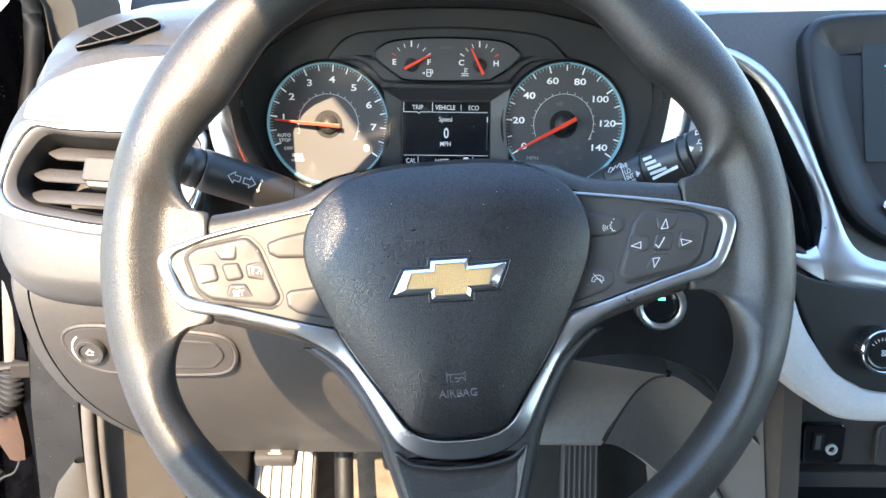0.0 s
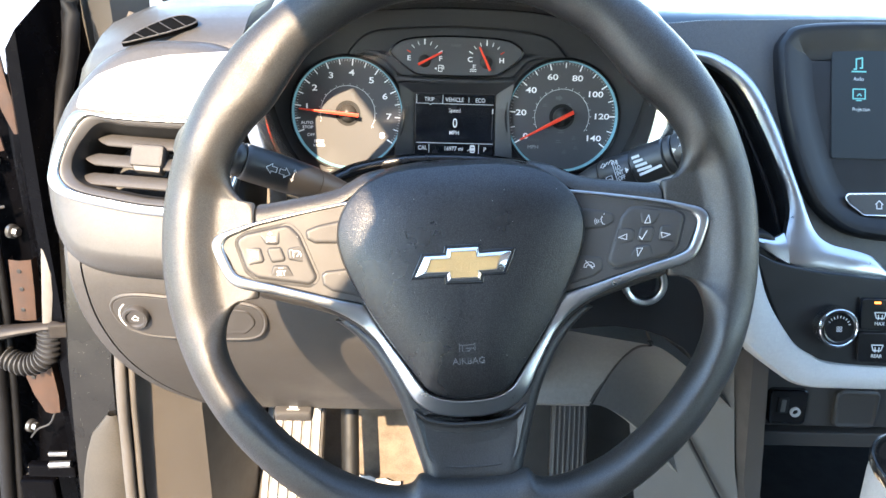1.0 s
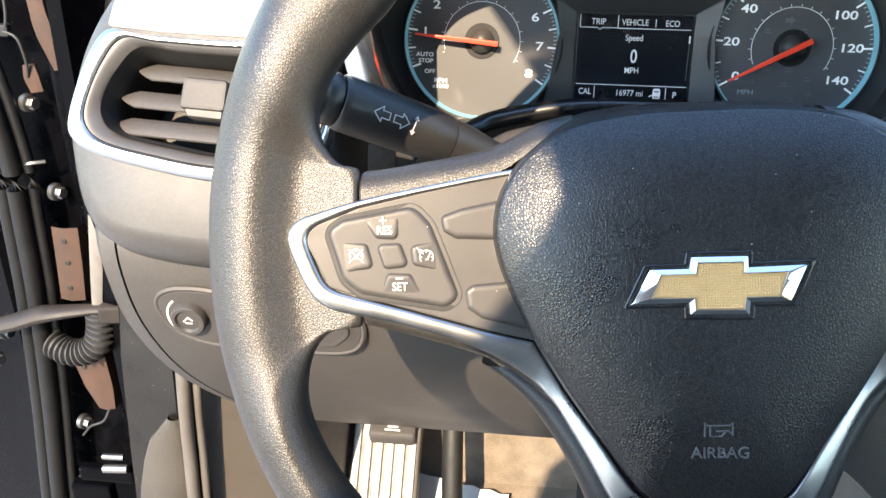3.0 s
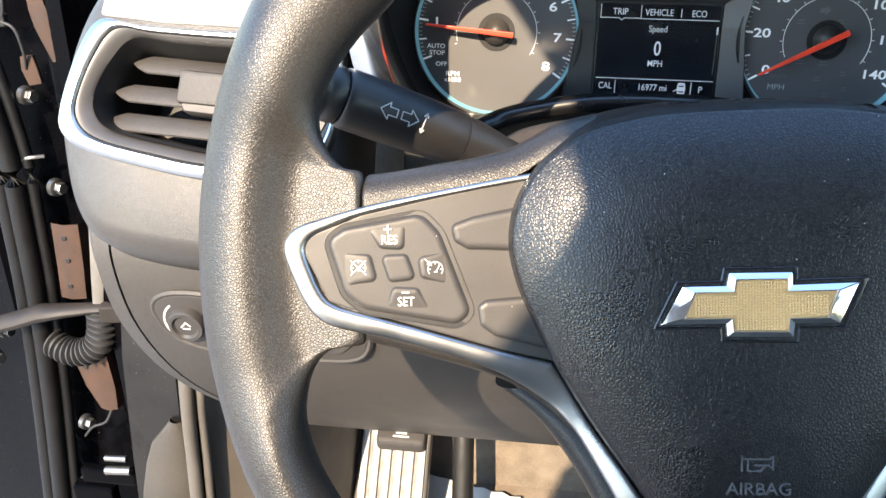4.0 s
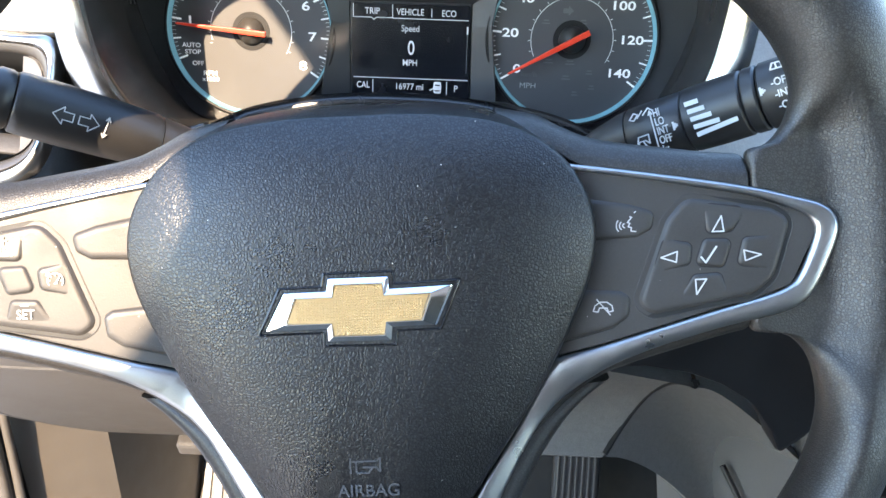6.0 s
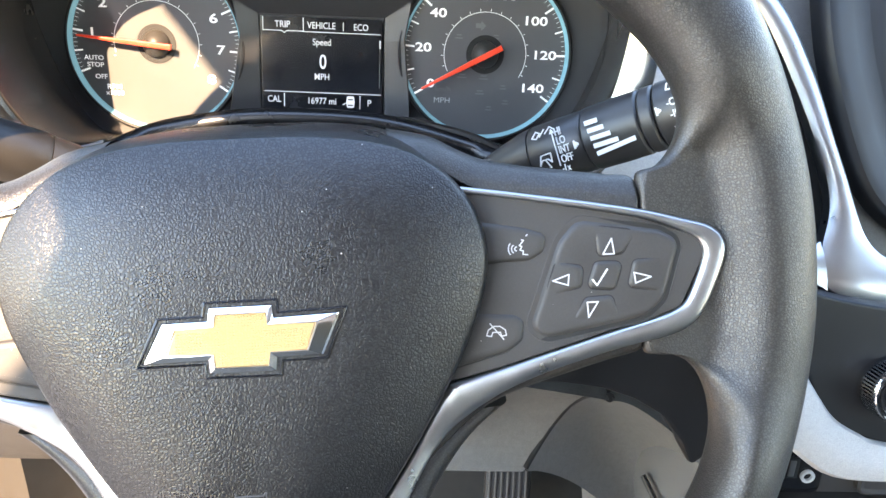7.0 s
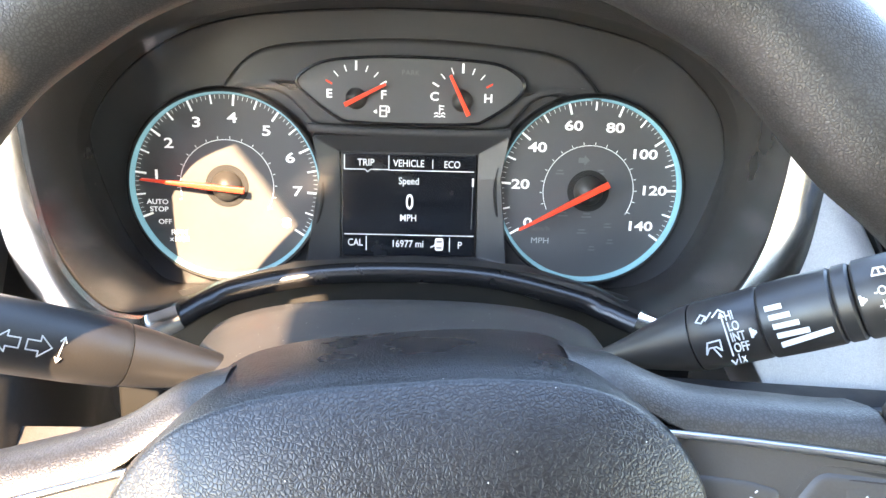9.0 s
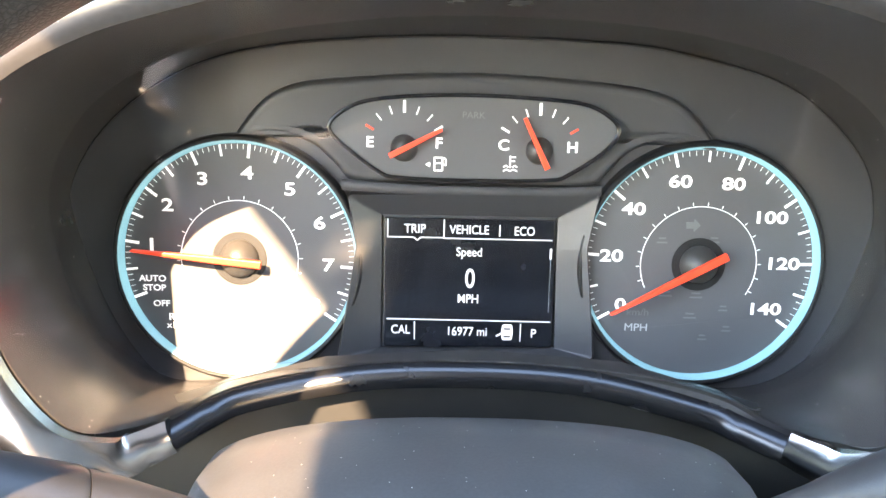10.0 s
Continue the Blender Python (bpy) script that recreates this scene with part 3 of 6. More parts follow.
# switch panels and buttons
PANEL = [(-146.2, 6.0), (-143.4, 9.2), (-126, 15.6), (-96, 21.8), (-60, 28.4), (-52, -38), (-62, -34.4), (-79, -30.6), (-115, -20.6), (-131, -16.4), (-138.4, -13.8), (-146.2, 2)]
PAD = [(-138.2, 7.4), (-132, 11.2), (-105.5, 15.6), (-99.4, 9.0), (-89.4, -18.0), (-94.4, -21.6), (-126.5, -16.2), (-132.6, -11.0)]
PAD_KEYS = {"centre": ([(-119.8, 1.9), (-110.6, 2.2), (-107.6, -6.4), (-116.8, -7.3)], (0, 0)),
        "upper": ([(-124.4, 11.4), (-110.8, 13.4), (-111.6, 3.6), (-119.6, 4.2)], (0, 1)),
        "lower": ([(-115.8, -8.8), (-107.2, -9.2), (-101.8, -18.4), (-118.2, -16.2)], (0, -1)),
        "outer": ([(-134.8, 2.9), (-123.0, 2.1), (-120.8, -6.6), (-131.6, -8.4)], (-1, 0)),
        "inner": ([(-107.0, 1.0), (-98.2, 2.6), (-94.4, -8.6), (-106.2, -5.8)], (1, 0))}
SIDE_KEYS = [[(-95.8, 11.6), (-94.6, 6.0), (-90.0, 3.4), (-72, 2.8), (-70, 17.4), (-88, 14.2)],
             [(-87.4, -15.6), (-86.6, -22.0), (-81.4, -25.6), (-62, -30.4), (-68, -12.4), (-84.4, -13.6)]]


def key_mesh(outline, z0, rise, lean):
    """A soft key whose far side runs out level with the pad."""
    bm, rows = bmesh.new(), []
    o = np.array([p[:2] for p in outline], float)
    c = o.mean(0)
    span = max(abs((o - c) @ np.array(lean))) if any(lean) else 1.0
    for d, share in ((0, -0.9), (0, 0.0), (0.25, 0.45), (0.6, 0.8), (1.1, 0.97), (1.9, 1.0)):
        ring_ = []
        for p in inset(outline, d):
            k = 1.0 if not any(lean) else smooth(0.62 - 0.75 * float((np.array(p) - c) @ np.array(lean)) / span)
            ring_.append((*p, z0 + rise * share * k - (0.3 if share < 0 else 0)))
        rows.append(ring_)
    grid(bm, rows, close_u=True, cap1=True)
    return bm


for flip in (1, -1):
    def fl(pts):
        return [np.array((flip * p[0], p[1])) for p in (pts if flip == 1 else list(reversed(pts)))]
    panel = part("switch_panel", dish(plate(rounded(fl(PANEL), 2.5, 4), -2, 3.0, 0.6)), M_SATIN, wheel, "matt dark switch panel")
    pad_o = rounded(fl(PAD), [4, 6, 6, 10, 4, 5, 9, 8] if flip == 1 else [8, 9, 5, 4, 10, 6, 6, 4], 6)
    part("pad_groove", dish(plate(inset(pad_o, -1.5), 2.6, 3.08, 0.05)), M_BLACK, panel)
    part("pad_groove_edge", dish(moulded(inset(pad_o, -2.0), [(0, 2.9), (0.1, 3.2), (0.35, 3.25), (0.6, 3.0)], cap1=False)), M_SATIN, panel)
    part("pad", dish(moulded(pad_o, [(-0.6, 2.8), (0, 3.2), (0.5, 3.9), (1.1, 4.2), (2.0, 4.3), (3.2, 4.25)])), M_BUTTON, panel, "rounded five-way pad", sharp=70)
    for quad, lean in PAD_KEYS.values():
        bo = rounded(fl(quad), 2.0, 5)
        part("button_gap", dish(key_mesh(inset(bo, -0.5), 4.2, 0.14, (flip * lean[0], lean[1]))), M_BLACK, panel)
        part("button", dish(key_mesh(bo, 4.22, 0.7, (flip * lean[0], lean[1]))), M_BUTTON, panel, sharp=70)
    for quad in SIDE_KEYS:
        bo = rounded(fl(quad), 2.4, 5)
        part("button_gap", dish(moulded(inset(bo, -0.4), [(0, 2.8), (0, 3.05), (0.25, 3.1)])), M_BLACK, panel)
        part("button", dish(moulded(bo, [(0, 2.9), (0.2, 3.4), (0.7, 3.85), (1.5, 4.05), (2.4, 4.1)])), M_BUTTON, panel, sharp=70)
    z = 4.95
    if flip == 1:
        dished_words("RES", 3.2, -116.4, 6.9, z, M_WHITE, panel, squeeze=0.85, bold=0.03)
        dished_words("SET", 3.2, -111.2, -13.9, z, M_WHITE, panel, squeeze=0.85, bold=0.03)
        part("plus_mark", dish(strokes([[(-118.1, 10.6), (-115.5, 10.6)], [(-116.8, 9.3), (-116.8, 11.9)]], 0.45, z - 0.2, high=0.3)), M_WHITE, panel)
        part("minus_mark", dish(strokes([[(-112.5, -10.7), (-110.1, -10.7)]], 0.45, z)), M_WHITE, panel)
        for cx, cy, cross in ((-127.2, -2.2, True), (-101.0, -3.0, False)):
            arc = [(cx + 2.5 * math.cos(a), cy + 2.5 * math.sin(a)) for a in np.linspace(radians(-35), radians(215), 16)]
            dash_ = [[(cx + r0 * math.cos(radians(a)), cy + r0 * math.sin(radians(a))) for r0 in (1.7, 2.5)] for a in (0, 45, 90, 135, 180)]
            ic = [arc] + dash_ + [[(cx + 0.2, cy - 0.8), (cx + 1.3, cy + 1.1)], [(cx - 0.4, cy - 0.9), (cx + 0.6, cy - 0.9)]]
            ic += [[(cx + 2.6, cy - 2.4), (cx - 2.6, cy + 2.4)], [(cx - 2.6, cy - 2.4), (cx + 2.6, cy + 2.4)]] if cross else [[(cx - 3.4, cy + 3.4), (cx - 1.6, cy + 1.5)], [(cx - 1.9, cy + 2.7), (cx - 1.6, cy + 1.5), (cx - 2.8, cy + 1.8)]]
            part("cruise_symbol", dish(strokes(ic, 0.32, z)), M_WHITE, panel)
    else:
        tri = {90: [(-2.0, -2.2), (0.9, 2.7), (1.6, -2.2)], 270: [(-1.6, 2.2), (1.9, 2.2), (-1.3, -2.6)], 180: [(-2.9, -0.1), (2.3, 1.7), (1.9, -1.7)], 0: [(3.0, 0.1), (-2.4, 1.7), (-2.0, -1.7)]}
        for x, y, a in ((115.2, 6.6, 90), (109.2, -12.9, 270), (99.8, -3.2, 180), (125.4, -3.6, 0)):
            shape = [(x + u, y + v) for u, v in tri[a]]
            part("arrow_symbol", dish(strokes([shape + shape[:1]], 0.42, z)), M_WHITE, panel)
        part("tick_symbol", dish(strokes([[(109.6, -3.6), (111.0, -5.4), (114.4, -0.4)]], 0.55, z)), M_WHITE, panel)
        vx, vy = 87.8, 8.0
        face = [[(vx - 0.2, vy + 2.2), (vx + 0.4, vy + 2.0), (vx - 1.0, vy + 0.4), (vx - 0.2, vy + 0.1), (vx - 0.8, vy - 1.0), (vx + 0.2, vy - 1.3), (vx + 0.1, vy - 2.4), (vx + 1.6, vy - 2.6)], [(vx + 1.2, vy + 3.4), (vx + 1.7, vy + 3.8)]]
        face += [[(vx - 1.6 - d + 0.9 * math.cos(a), vy - 0.6 + (0.7 + 0.55 * d) * math.sin(a)) for a in np.linspace(radians(110), radians(250), 7)] for d in (0.0, 1.0, 2.0)]
        part("voice_symbol", dish(strokes(face, 0.36, 4.12)), M_WHITE, panel)
        hx, hy = 78.4, -18.6
        hand = [(hx - 3.2, hy - 1.2), (hx - 2.6, hy + 0.6), (hx - 0.8, hy + 1.7), (hx + 1.2, hy + 1.6), (hx + 2.8, hy + 0.4), (hx + 3.1, hy - 1.3), (hx + 1.6, hy - 1.6), (hx + 1.2, hy - 0.3), (hx - 1.2, hy - 0.2), (hx - 1.7, hy - 1.5), (hx - 3.2, hy - 1.2)]
        part("hang_up_symbol", dish(strokes([hand, [(hx - 2.0, hy + 2.6), (hx + 2.2, hy - 2.6)]], 0.36, 4.12)), M_WHITE, panel)


# ---- instrument cluster ----
cluster = thing("instrument_cluster", plane_pose(0.0075, 0.702, 1.168, 8),
                "two-dial instrument cluster with a small display under its dash hood", "instrument cluster")
FAS = [(-170, -10), (-170, 22), (-152, 50), (-122, 71), (-87, 81.5), (-40, 86), (-4, 87), (46, 86), (80, 82.5), (126, 70), (156, 46), (167, 22), (165, -11), (150, -42), (118, -60), (60, -55), (0, -52), (-60, -53), (-124, -62), (-153, -44)]
fas_o = spline(FAS, 6, closed=True)
TACH, SPEED, R_DIAL = (-99.6, -6.2), (94.2, -4.8), 48.6
fascia = plate(fas_o, -14, -8, 1)
part("fascia", fascia, M_FASCIA, cluster, "dark satin fascia")
# raised brow and side fields between the dials
brow = spline([(-101, 43), (-92, 57), (-80, 65.5), (-58, 69.5), (-4, 72.6), (46, 70.2), (74, 66), (88, 57.5), (98, 43), (82, 46), (64, 43), (54, 34), (46, 27.4), (20, 26.6), (-4, 26.4), (-30, 26.6), (-52, 27.8), (-60, 35), (-70, 43), (-86, 46)], 4, closed=True)
part("brow", moulded(brow, [(0, -8.5), (0.4, -4.6), (1.2, -3.4), (2.6, -2.8), (4.2, -3.2)]), M_FASCIA, cluster, "satin brow over the small gauges")
mid_o = rounded([(-54, 22.8), (50, 24.6), (46, 2), (51, -45.5), (-58, -47.5), (-50, 2)], 1.5, 4)
scr_o = rounded([(-39.6, 13.4), (33.4, 13.4), (33.4, 0), (34.2, -43.2), (-39.4, -44), (-39.5, 0)], 0.6, 4)
cf = bmesh.new()
grid(cf, [[(*(a * (1 - e) + b * e), z) for a, b in zip(mid_o, scr_o)] for e, z in ((-0.02, -8), (0, -0.5), (0.04, 0.2), (0.35, -2.2), (0.7, -4.8), (0.96, -6.6), (1.0, -8))], close_u=True)
part("centre_field", cf, M_FASCIA, cluster, "satin grey surround sloping in to the display")
strip = spline([(-56, 26.5), (-30, 25.2), (0, 24.8), (30, 25), (50, 26)], 6)
part("ledge", ribbon([(p[0], p[1], 0) for p in strip], [4.2] * len(strip), 3, 0.8), M_FASCIA, cluster, "satin ledge under the small gauges")


def dial(parent, centre, start, step, labels, minor, needle_deg, size, title):
    cx, cy = centre
    face = part(title, plate(circle(cx, cy, R_DIAL + 0.5, 72), -13, -6, 0.2), M_DIAL, parent, "dark grey dial face with white marks")
    part("bezel", moulded(circle(cx, cy, R_DIAL + 4.0, 72), [(0, -9), (0.2, -3.0), (0.8, -1.4), (1.6, -0.9), (2.5, -1.1), (2.9, -1.7)], cap1=False), M_MATT, face, "dark recessed bezel")
    part("light_ring", moulded(circle(cx, cy, R_DIAL + 1.2, 72), [(0, -1.5), (0.25, -1.5), (0.7, -5.0), (1.5, -5.95)], cap1=False), M_RING, face, "pale blue lit ring")
    ticks = bmesh.new()
    last = start - step * (len(labels) - 1)
    count = (len(labels) - 1) * minor
    for i in range(count + 1):
        a = radians(start - (start - last) * i / count)
        major = i % minor == 0
        half = (i * 2) % minor == 0
        r0, w = (R_DIAL - 5.8, 1.15) if major else ((R_DIAL - 5.0, 0.9) if half else (R_DIAL - 2.6, 0.2))
        c, s = math.cos(a), math.sin(a)
        strokes([[(cx + r0 * c, cy + r0 * s), (cx + (R_DIAL - 0.7) * c, cy + (R_DIAL - 0.7) * s)]], w, -5.98, ticks)
    part("marks", ticks, M_TICK, face)
    arc = [(cx + 24.6 * math.cos(radians(a)), cy + 24.6 * math.sin(radians(a))) for a in range(int(last) + 2, int(start) - 4, 4)]
    dots = [[(cx + 25.2 * math.cos(radians(a)), cy + 25.2 * math.sin(radians(a))), (cx + 26.4 * math.cos(radians(a)), cy + 26.4 * math.sin(radians(a)))] for a in range(int(last) + 6, int(start), 14)]
    part("inner_arc", strokes([arc] + dots, 0.3, -5.98), M_TICK, face)
    for i, s in enumerate(labels):
        if s:
            a = radians(start - step * i)
            r = 37.2 if len(s) < 3 else 35.6
            words(s, size, cx + r * math.cos(a), cy + r * math.sin(a) * 0.97, -5.9, M_TICK, face, "numeral", squeeze=1.4, bold=0.13)
    a = radians(needle_deg)
    d, n = np.array((math.cos(a), math.sin(a))), np.array((-math.sin(a), math.cos(a)))
    c0 = np.array(centre)
    o = [c0 - d * 10.5 - n * 1.6, c0 + d * 8 - n * 1.5, c0 + d * 42.5 - n * 0.55, c0 + d * 43.2, c0 + d * 42.5 + n * 0.55, c0 + d * 8 + n * 1.5, c0 - d * 10.5 + n * 1.6]
    part("hub_well", plate(circle(cx, cy, 11.4, 40), -6, -5.7, 0.1), M_BLACK, face, "dark well round the hub")
    part("needle_hub", domed(circle(cx, cy, 8.2, 32), (cx, cy), -4.5, 1.6, 2, power=2.2, steps=7), M_SATIN, face, "dark domed needle hub")
    part("needle", plate(o, 1.2, 3.6, 0.5), M_RED, face, "red pointer")
    return face


tach = dial(cluster, TACH, 201.3, 29.3, ["", "1", "2", "3", "4", "5", "6", "7", "8"], 10, 174.6, 5.4, "tachometer")
words("AUTO", 2.7, TACH[0] - 37.0, TACH[1] - 9.4, -5.9, M_TICK, tach, squeeze=1.1, bold=0.05)
words("STOP", 2.7, TACH[0] - 36.4, TACH[1] - 13.4, -5.9, M_TICK, tach, squeeze=1.1, bold=0.05)
words("OFF", 2.7, TACH[0] - 33.6, TACH[1] - 20.2, -5.9, M_TICK, tach, squeeze=1.1, bold=0.05)
words("RPM", 3.0, TACH[0] - 26.4, TACH[1] - 26.0, -5.9, M_TICK, tach, squeeze=1.15, bold=0.05)
words("x1000", 2.8, TACH[0] - 26.4, TACH[1] - 29.6, -5.9, M_TICK, tach, squeeze=1.1, bold=0.05)
speed = dial(cluster, SPEED, 210.5, 34.9, ["0", "20", "40", "60", "80", "100", "120", "140"], 10, 208.6, 5.2, "speedometer")
M_DIM = material("dim_symbol", (0.13, 0.13, 0.135, 1), 0.6, vary=0.05)
words("MPH", 3.4, SPEED[0] - 24.8, SPEED[1] - 28.2, -5.9, material("grey_print", (0.4, 0.4, 0.4, 1), 0.5), speed, squeeze=1.1)
words("km/h", 3.2, SPEED[0] - 24.4, SPEED[1] - 21.4, -5.9, M_DIM, speed, squeeze=1.1)
for x, y, w in ((-16, 10, 4), (-4, 16.5, 4), (-13, -13, 5), (0, -13.5, 5), (-2, -22.5, 5), (12, -19, 3.5), (14, -28, 3.5), (4, -32, 3.5), (6, 10.5, 4)):
    part("tell_tale", strokes([[(SPEED[0] + x - w / 2, SPEED[1] + y - 0.9), (SPEED[0] + x + w / 2, SPEED[1] + y - 0.9)], [(SPEED[0] + x - w / 3, SPEED[1] + y + 0.9), (SPEED[0] + x + w / 3, SPEED[1] + y + 0.9)]], 0.7, -5.98), M_DIM, speed, "unlit warning symbol")
arrow = rounded([(SPEED[0] - 6.4, SPEED[1] + 15.2), (SPEED[0] - 3.2, SPEED[1] + 15.2), (SPEED[0] - 3.2, SPEED[1] + 13.6), (SPEED[0] - 0.2, SPEED[1] + 16.6), (SPEED[0] - 3.2, SPEED[1] + 19.6), (SPEED[0] - 3.2, SPEED[1] + 18), (SPEED[0] - 6.4, SPEED[1] + 18)], 0.2, 1)
part("turn_tell_tale", plate(arrow, -6, -5.85, 0.05), M_DIM, speed, "unlit turn arrow")

# small gauges
PILL = [(-60.5, 50), (-54, 56.5), (-44, 60.2), (-25, 62.2), (-3, 62.8), (19, 62.2), (39, 60.6), (49, 57), (55, 50.5), (49, 42), (36, 33.2), (28, 30.8), (-2, 30), (-32, 30.6), (-41, 33), (-54, 42.5)]
pill_o = spline(PILL, 4, closed=True)
pill = part("gauge_panel", plate(pill_o, -6, 1.2, 0.4), material("gauge_panel_grey", (0.075, 0.076, 0.08, 1), 0.5, vary=0.04), cluster, "grey panel with fuel and temperature gauges")
part("panel_edge", band(inset(pill_o, -1.4), 1.6, -2, 2.2, 0.4), M_GLOSS, pill, "black edge")


def small_gauge(cx, cy, tip, tail, red):
    ticks, reds = bmesh.new(), bmesh.new()
    for i in range(7):
        a = radians(150 - 20 * i)
        w, r1 = ((1.1, 18.6) if i == 3 else ((0.9, 17.6) if i in (0, 6) else (0.55, 17.4)))
        strokes([[(cx + 14.4 * math.cos(a), cy + 14.4 * math.sin(a)), (cx + r1 * math.cos(a), cy + r1 * math.sin(a))]], w, 1.25, reds if i == red else ticks)
    part("marks", ticks, M_TICK, pill)
    part("red_mark", reds, M_RED, pill)
    part("needle_hub", domed(circle(cx, cy, 5.6, 28), (cx, cy), 2.0, 5.2, 2, power=2.2, steps=6), M_SATIN, pill, "dark domed needle hub")
    t, b = np.array(tip, float), np.array(tail, float)
    d = (t - b) / np.linalg.norm(t - b)
    n = np.array((-d[1], d[0]))
    part("needle", plate([b - n * 1.2, t - n * 0.75, t + n * 0.75, b + n * 1.2], 4.4, 6.4, 0.4), M_RED, pill, "red pointer")


small_gauge(-30.8, 42.0, (-15.6, 49.8), (-36.4, 38.9), 0)
small_gauge(23.8, 42.0, (17.2, 55.0), (27.0, 35.0), 6)
for s, x, y in (("E", -44.6, 44.0), ("F", -16.8, 44.0), ("C", 9.4, 43.8), ("H", 37.2, 43.4)):
    words(s, 4.4, x, y, 1.3, M_TICK, pill, "letter", squeeze=1.1, bold=0.12)
pump = [[(-18.4, 33.2), (-18.4, 38.4), (-15.2, 38.4), (-15.2, 33.2), (-18.4, 33.2)], [(-18.4, 36.2), (-15.2, 36.2)], [(-15.2, 35.8), (-13.8, 35.4), (-13.8, 37.6), (-14.6, 38.4)], [(-21.6, 35.6), (-20.4, 36.3)], [(-21.6, 35.6), (-20.4, 34.9)], [(-20.4, 34.9), (-20.4, 36.3)]]
part("fuel_symbol", strokes(pump, 0.6, 1.25), M_TICK, pill, "white fuel pump symbol")
therm = [[(12.2, 39.6), (12.2, 35.0)], [(12.2, 39.2), (14.4, 39.2)], [(12.2, 37.6), (14, 37.6)], [(9.6, 35.2), (10.6, 35.8), (11.4, 35.2)], [(13.2, 35.2), (14.2, 35.8), (15.0, 35.2)], [(9.6, 33.6), (10.8, 34.2), (12.2, 33.6), (13.6, 34.2), (15, 33.6)]]
part("temperature_symbol", strokes(therm, 0.55, 1.25), M_TICK, pill, "white coolant symbol")
words("PARK", 2.8, -3.0, 55.5, 1.24, M_DIM, pill)

# driver display
disp_o = rounded([(-38.6, -43.2), (33.4, -42.4), (32.6, 12.6), (-38.8, 12.6)], 0.8, 2)
display = part("display", plate(disp_o, -9, -5.6, 0.3), M_SCREEN, cluster, "small black display with white text")
for s, x, y, size, sq in (("TRIP", -26.0, 8.0, 3.9, 0.86), ("VEHICLE", -3.2, 7.9, 3.9, 0.82), ("ECO", 20.0, 7.7, 3.9, 0.82), ("Speed", -3.0, -1.6, 3.9, 0.86), ("MPH", -3.0, -21.8, 3.9, 0.86), ("CAL", -31.6, -35.8, 4.0, 0.8), ("16977 mi", -3.2, -36.2, 4.0, 0.86), ("P", 25.4, -36.6, 4.0, 0.9)):
    words(s, size, x, y, -5.55, M_LCD, display, "display_text", squeeze=sq, bold=0.01)
words("0", 8.6, -2.4, -13.2, -5.55, M_LCD, display, "display_text", squeeze=0.75, bold=0.09)
lines = [[(-37.4, 12.0), (-37.4, 4.5), (-26.5, 4.5), (-25.0, 3.2), (-23.5, 4.5), (-13.8, 4.5), (-13.8, 12.0)], [(-13.8, 4.3), (31.6, 4.2)], [(9.6, 10.2), (9.6, 5.6)], [(-37.4, -31.0), (32.4, -31.2)], [(-25.6, -32.2), (-25.6, -39.8)], [(19.8, -32.4), (19.8, -40)]]
part("display_lines", strokes(lines, 0.42, -5.58), M_LCD, display)
part("scroll_bar", strokes([[(31.4, 0.4), (31.4, -3.6)]], 0.9, -5.58), M_LCD, display)
part("scroll_track", strokes([[(31.4, -4.0), (31.4, -27)]], 0.35, -5.58), M_DIM, display)
car = rounded([(12.0, -39.6), (16.2, -39.6), (16.6, -36), (16.2, -32.6), (12.0, -32.6), (11.6, -36)], 1.0, 3)
part("car_symbol", plate(car, -5.6, -5.45, 0.05), M_LCD, display, "white car with an open door")
part("car_symbol_glass", strokes([[(12.8, -34.6), (15.4, -34.6)], [(12.8, -38.0), (15.4, -38.0)]], 0.7, -5.44), M_SCREEN, display)
part("car_symbol_door", strokes([[(11.8, -36.6), (9.6, -37.8)]], 0.6, -5.58), M_LCD, display)

# hood: tunnel from the fascia to the lip
LIP = [(0, -32, 48), (55, -36, 48), (88, -43, 49), (107, -52, 52), (119, -51.5, 68), (129, -45, 86), (140, -28, 93), (148, -8, 96), (154, 14, 97), (157, 34, 98), (154, 50, 99), (146, 62, 100), (127, 75, 102), (108, 83, 103), (88, 88.5, 105), (60, 93, 106), (30, 96, 107), (0, 97, 107)]
LIP_L = LIP[1:9] + [(155, 33, 98), (149, 50, 99), (137, 64, 100), (113, 76, 103), (86, 84, 105), (58, 90.5, 106), (28, 95.5, 107)]
lip = spline(LIP + [(-2 - x, y, z) for x, y, z in reversed(LIP_L)], 6, closed=True)


def resample(o, n, start):
    """n points round a closed outline, evenly by angle about its middle."""
    pts = np.array(o, float)
    mid_ = (pts.max(0) + pts.min(0)) / 2
    ang = np.arctan2(pts[:, 1] - mid_[1], pts[:, 0] - mid_[0])
    order = np.argsort(ang)
    return [np.array([np.interp(a, ang[order], pts[order, j], period=2 * math.pi) for j in range(pts.shape[1])]) for a in start]


lipa = np.array([p[:2] for p in lip])
mid_l = np.array((-1.0, 20.0))
angs = [math.atan2(p[1] - mid_l[1], p[0] - mid_l[0]) for p in lipa]
fas_r = resample([(p[0], p[1]) for p in fas_o], len(lip), angs)
rows = []
for s in np.linspace(0, 1, 9):
    e = s ** 0.8
    rows.append([(f[0] * (1 - e) + l[0] * e, f[1] * (1 - e) + l[1] * e, -10 + (l[2] + 10) * s) for f, l in zip(fas_r, lip)])
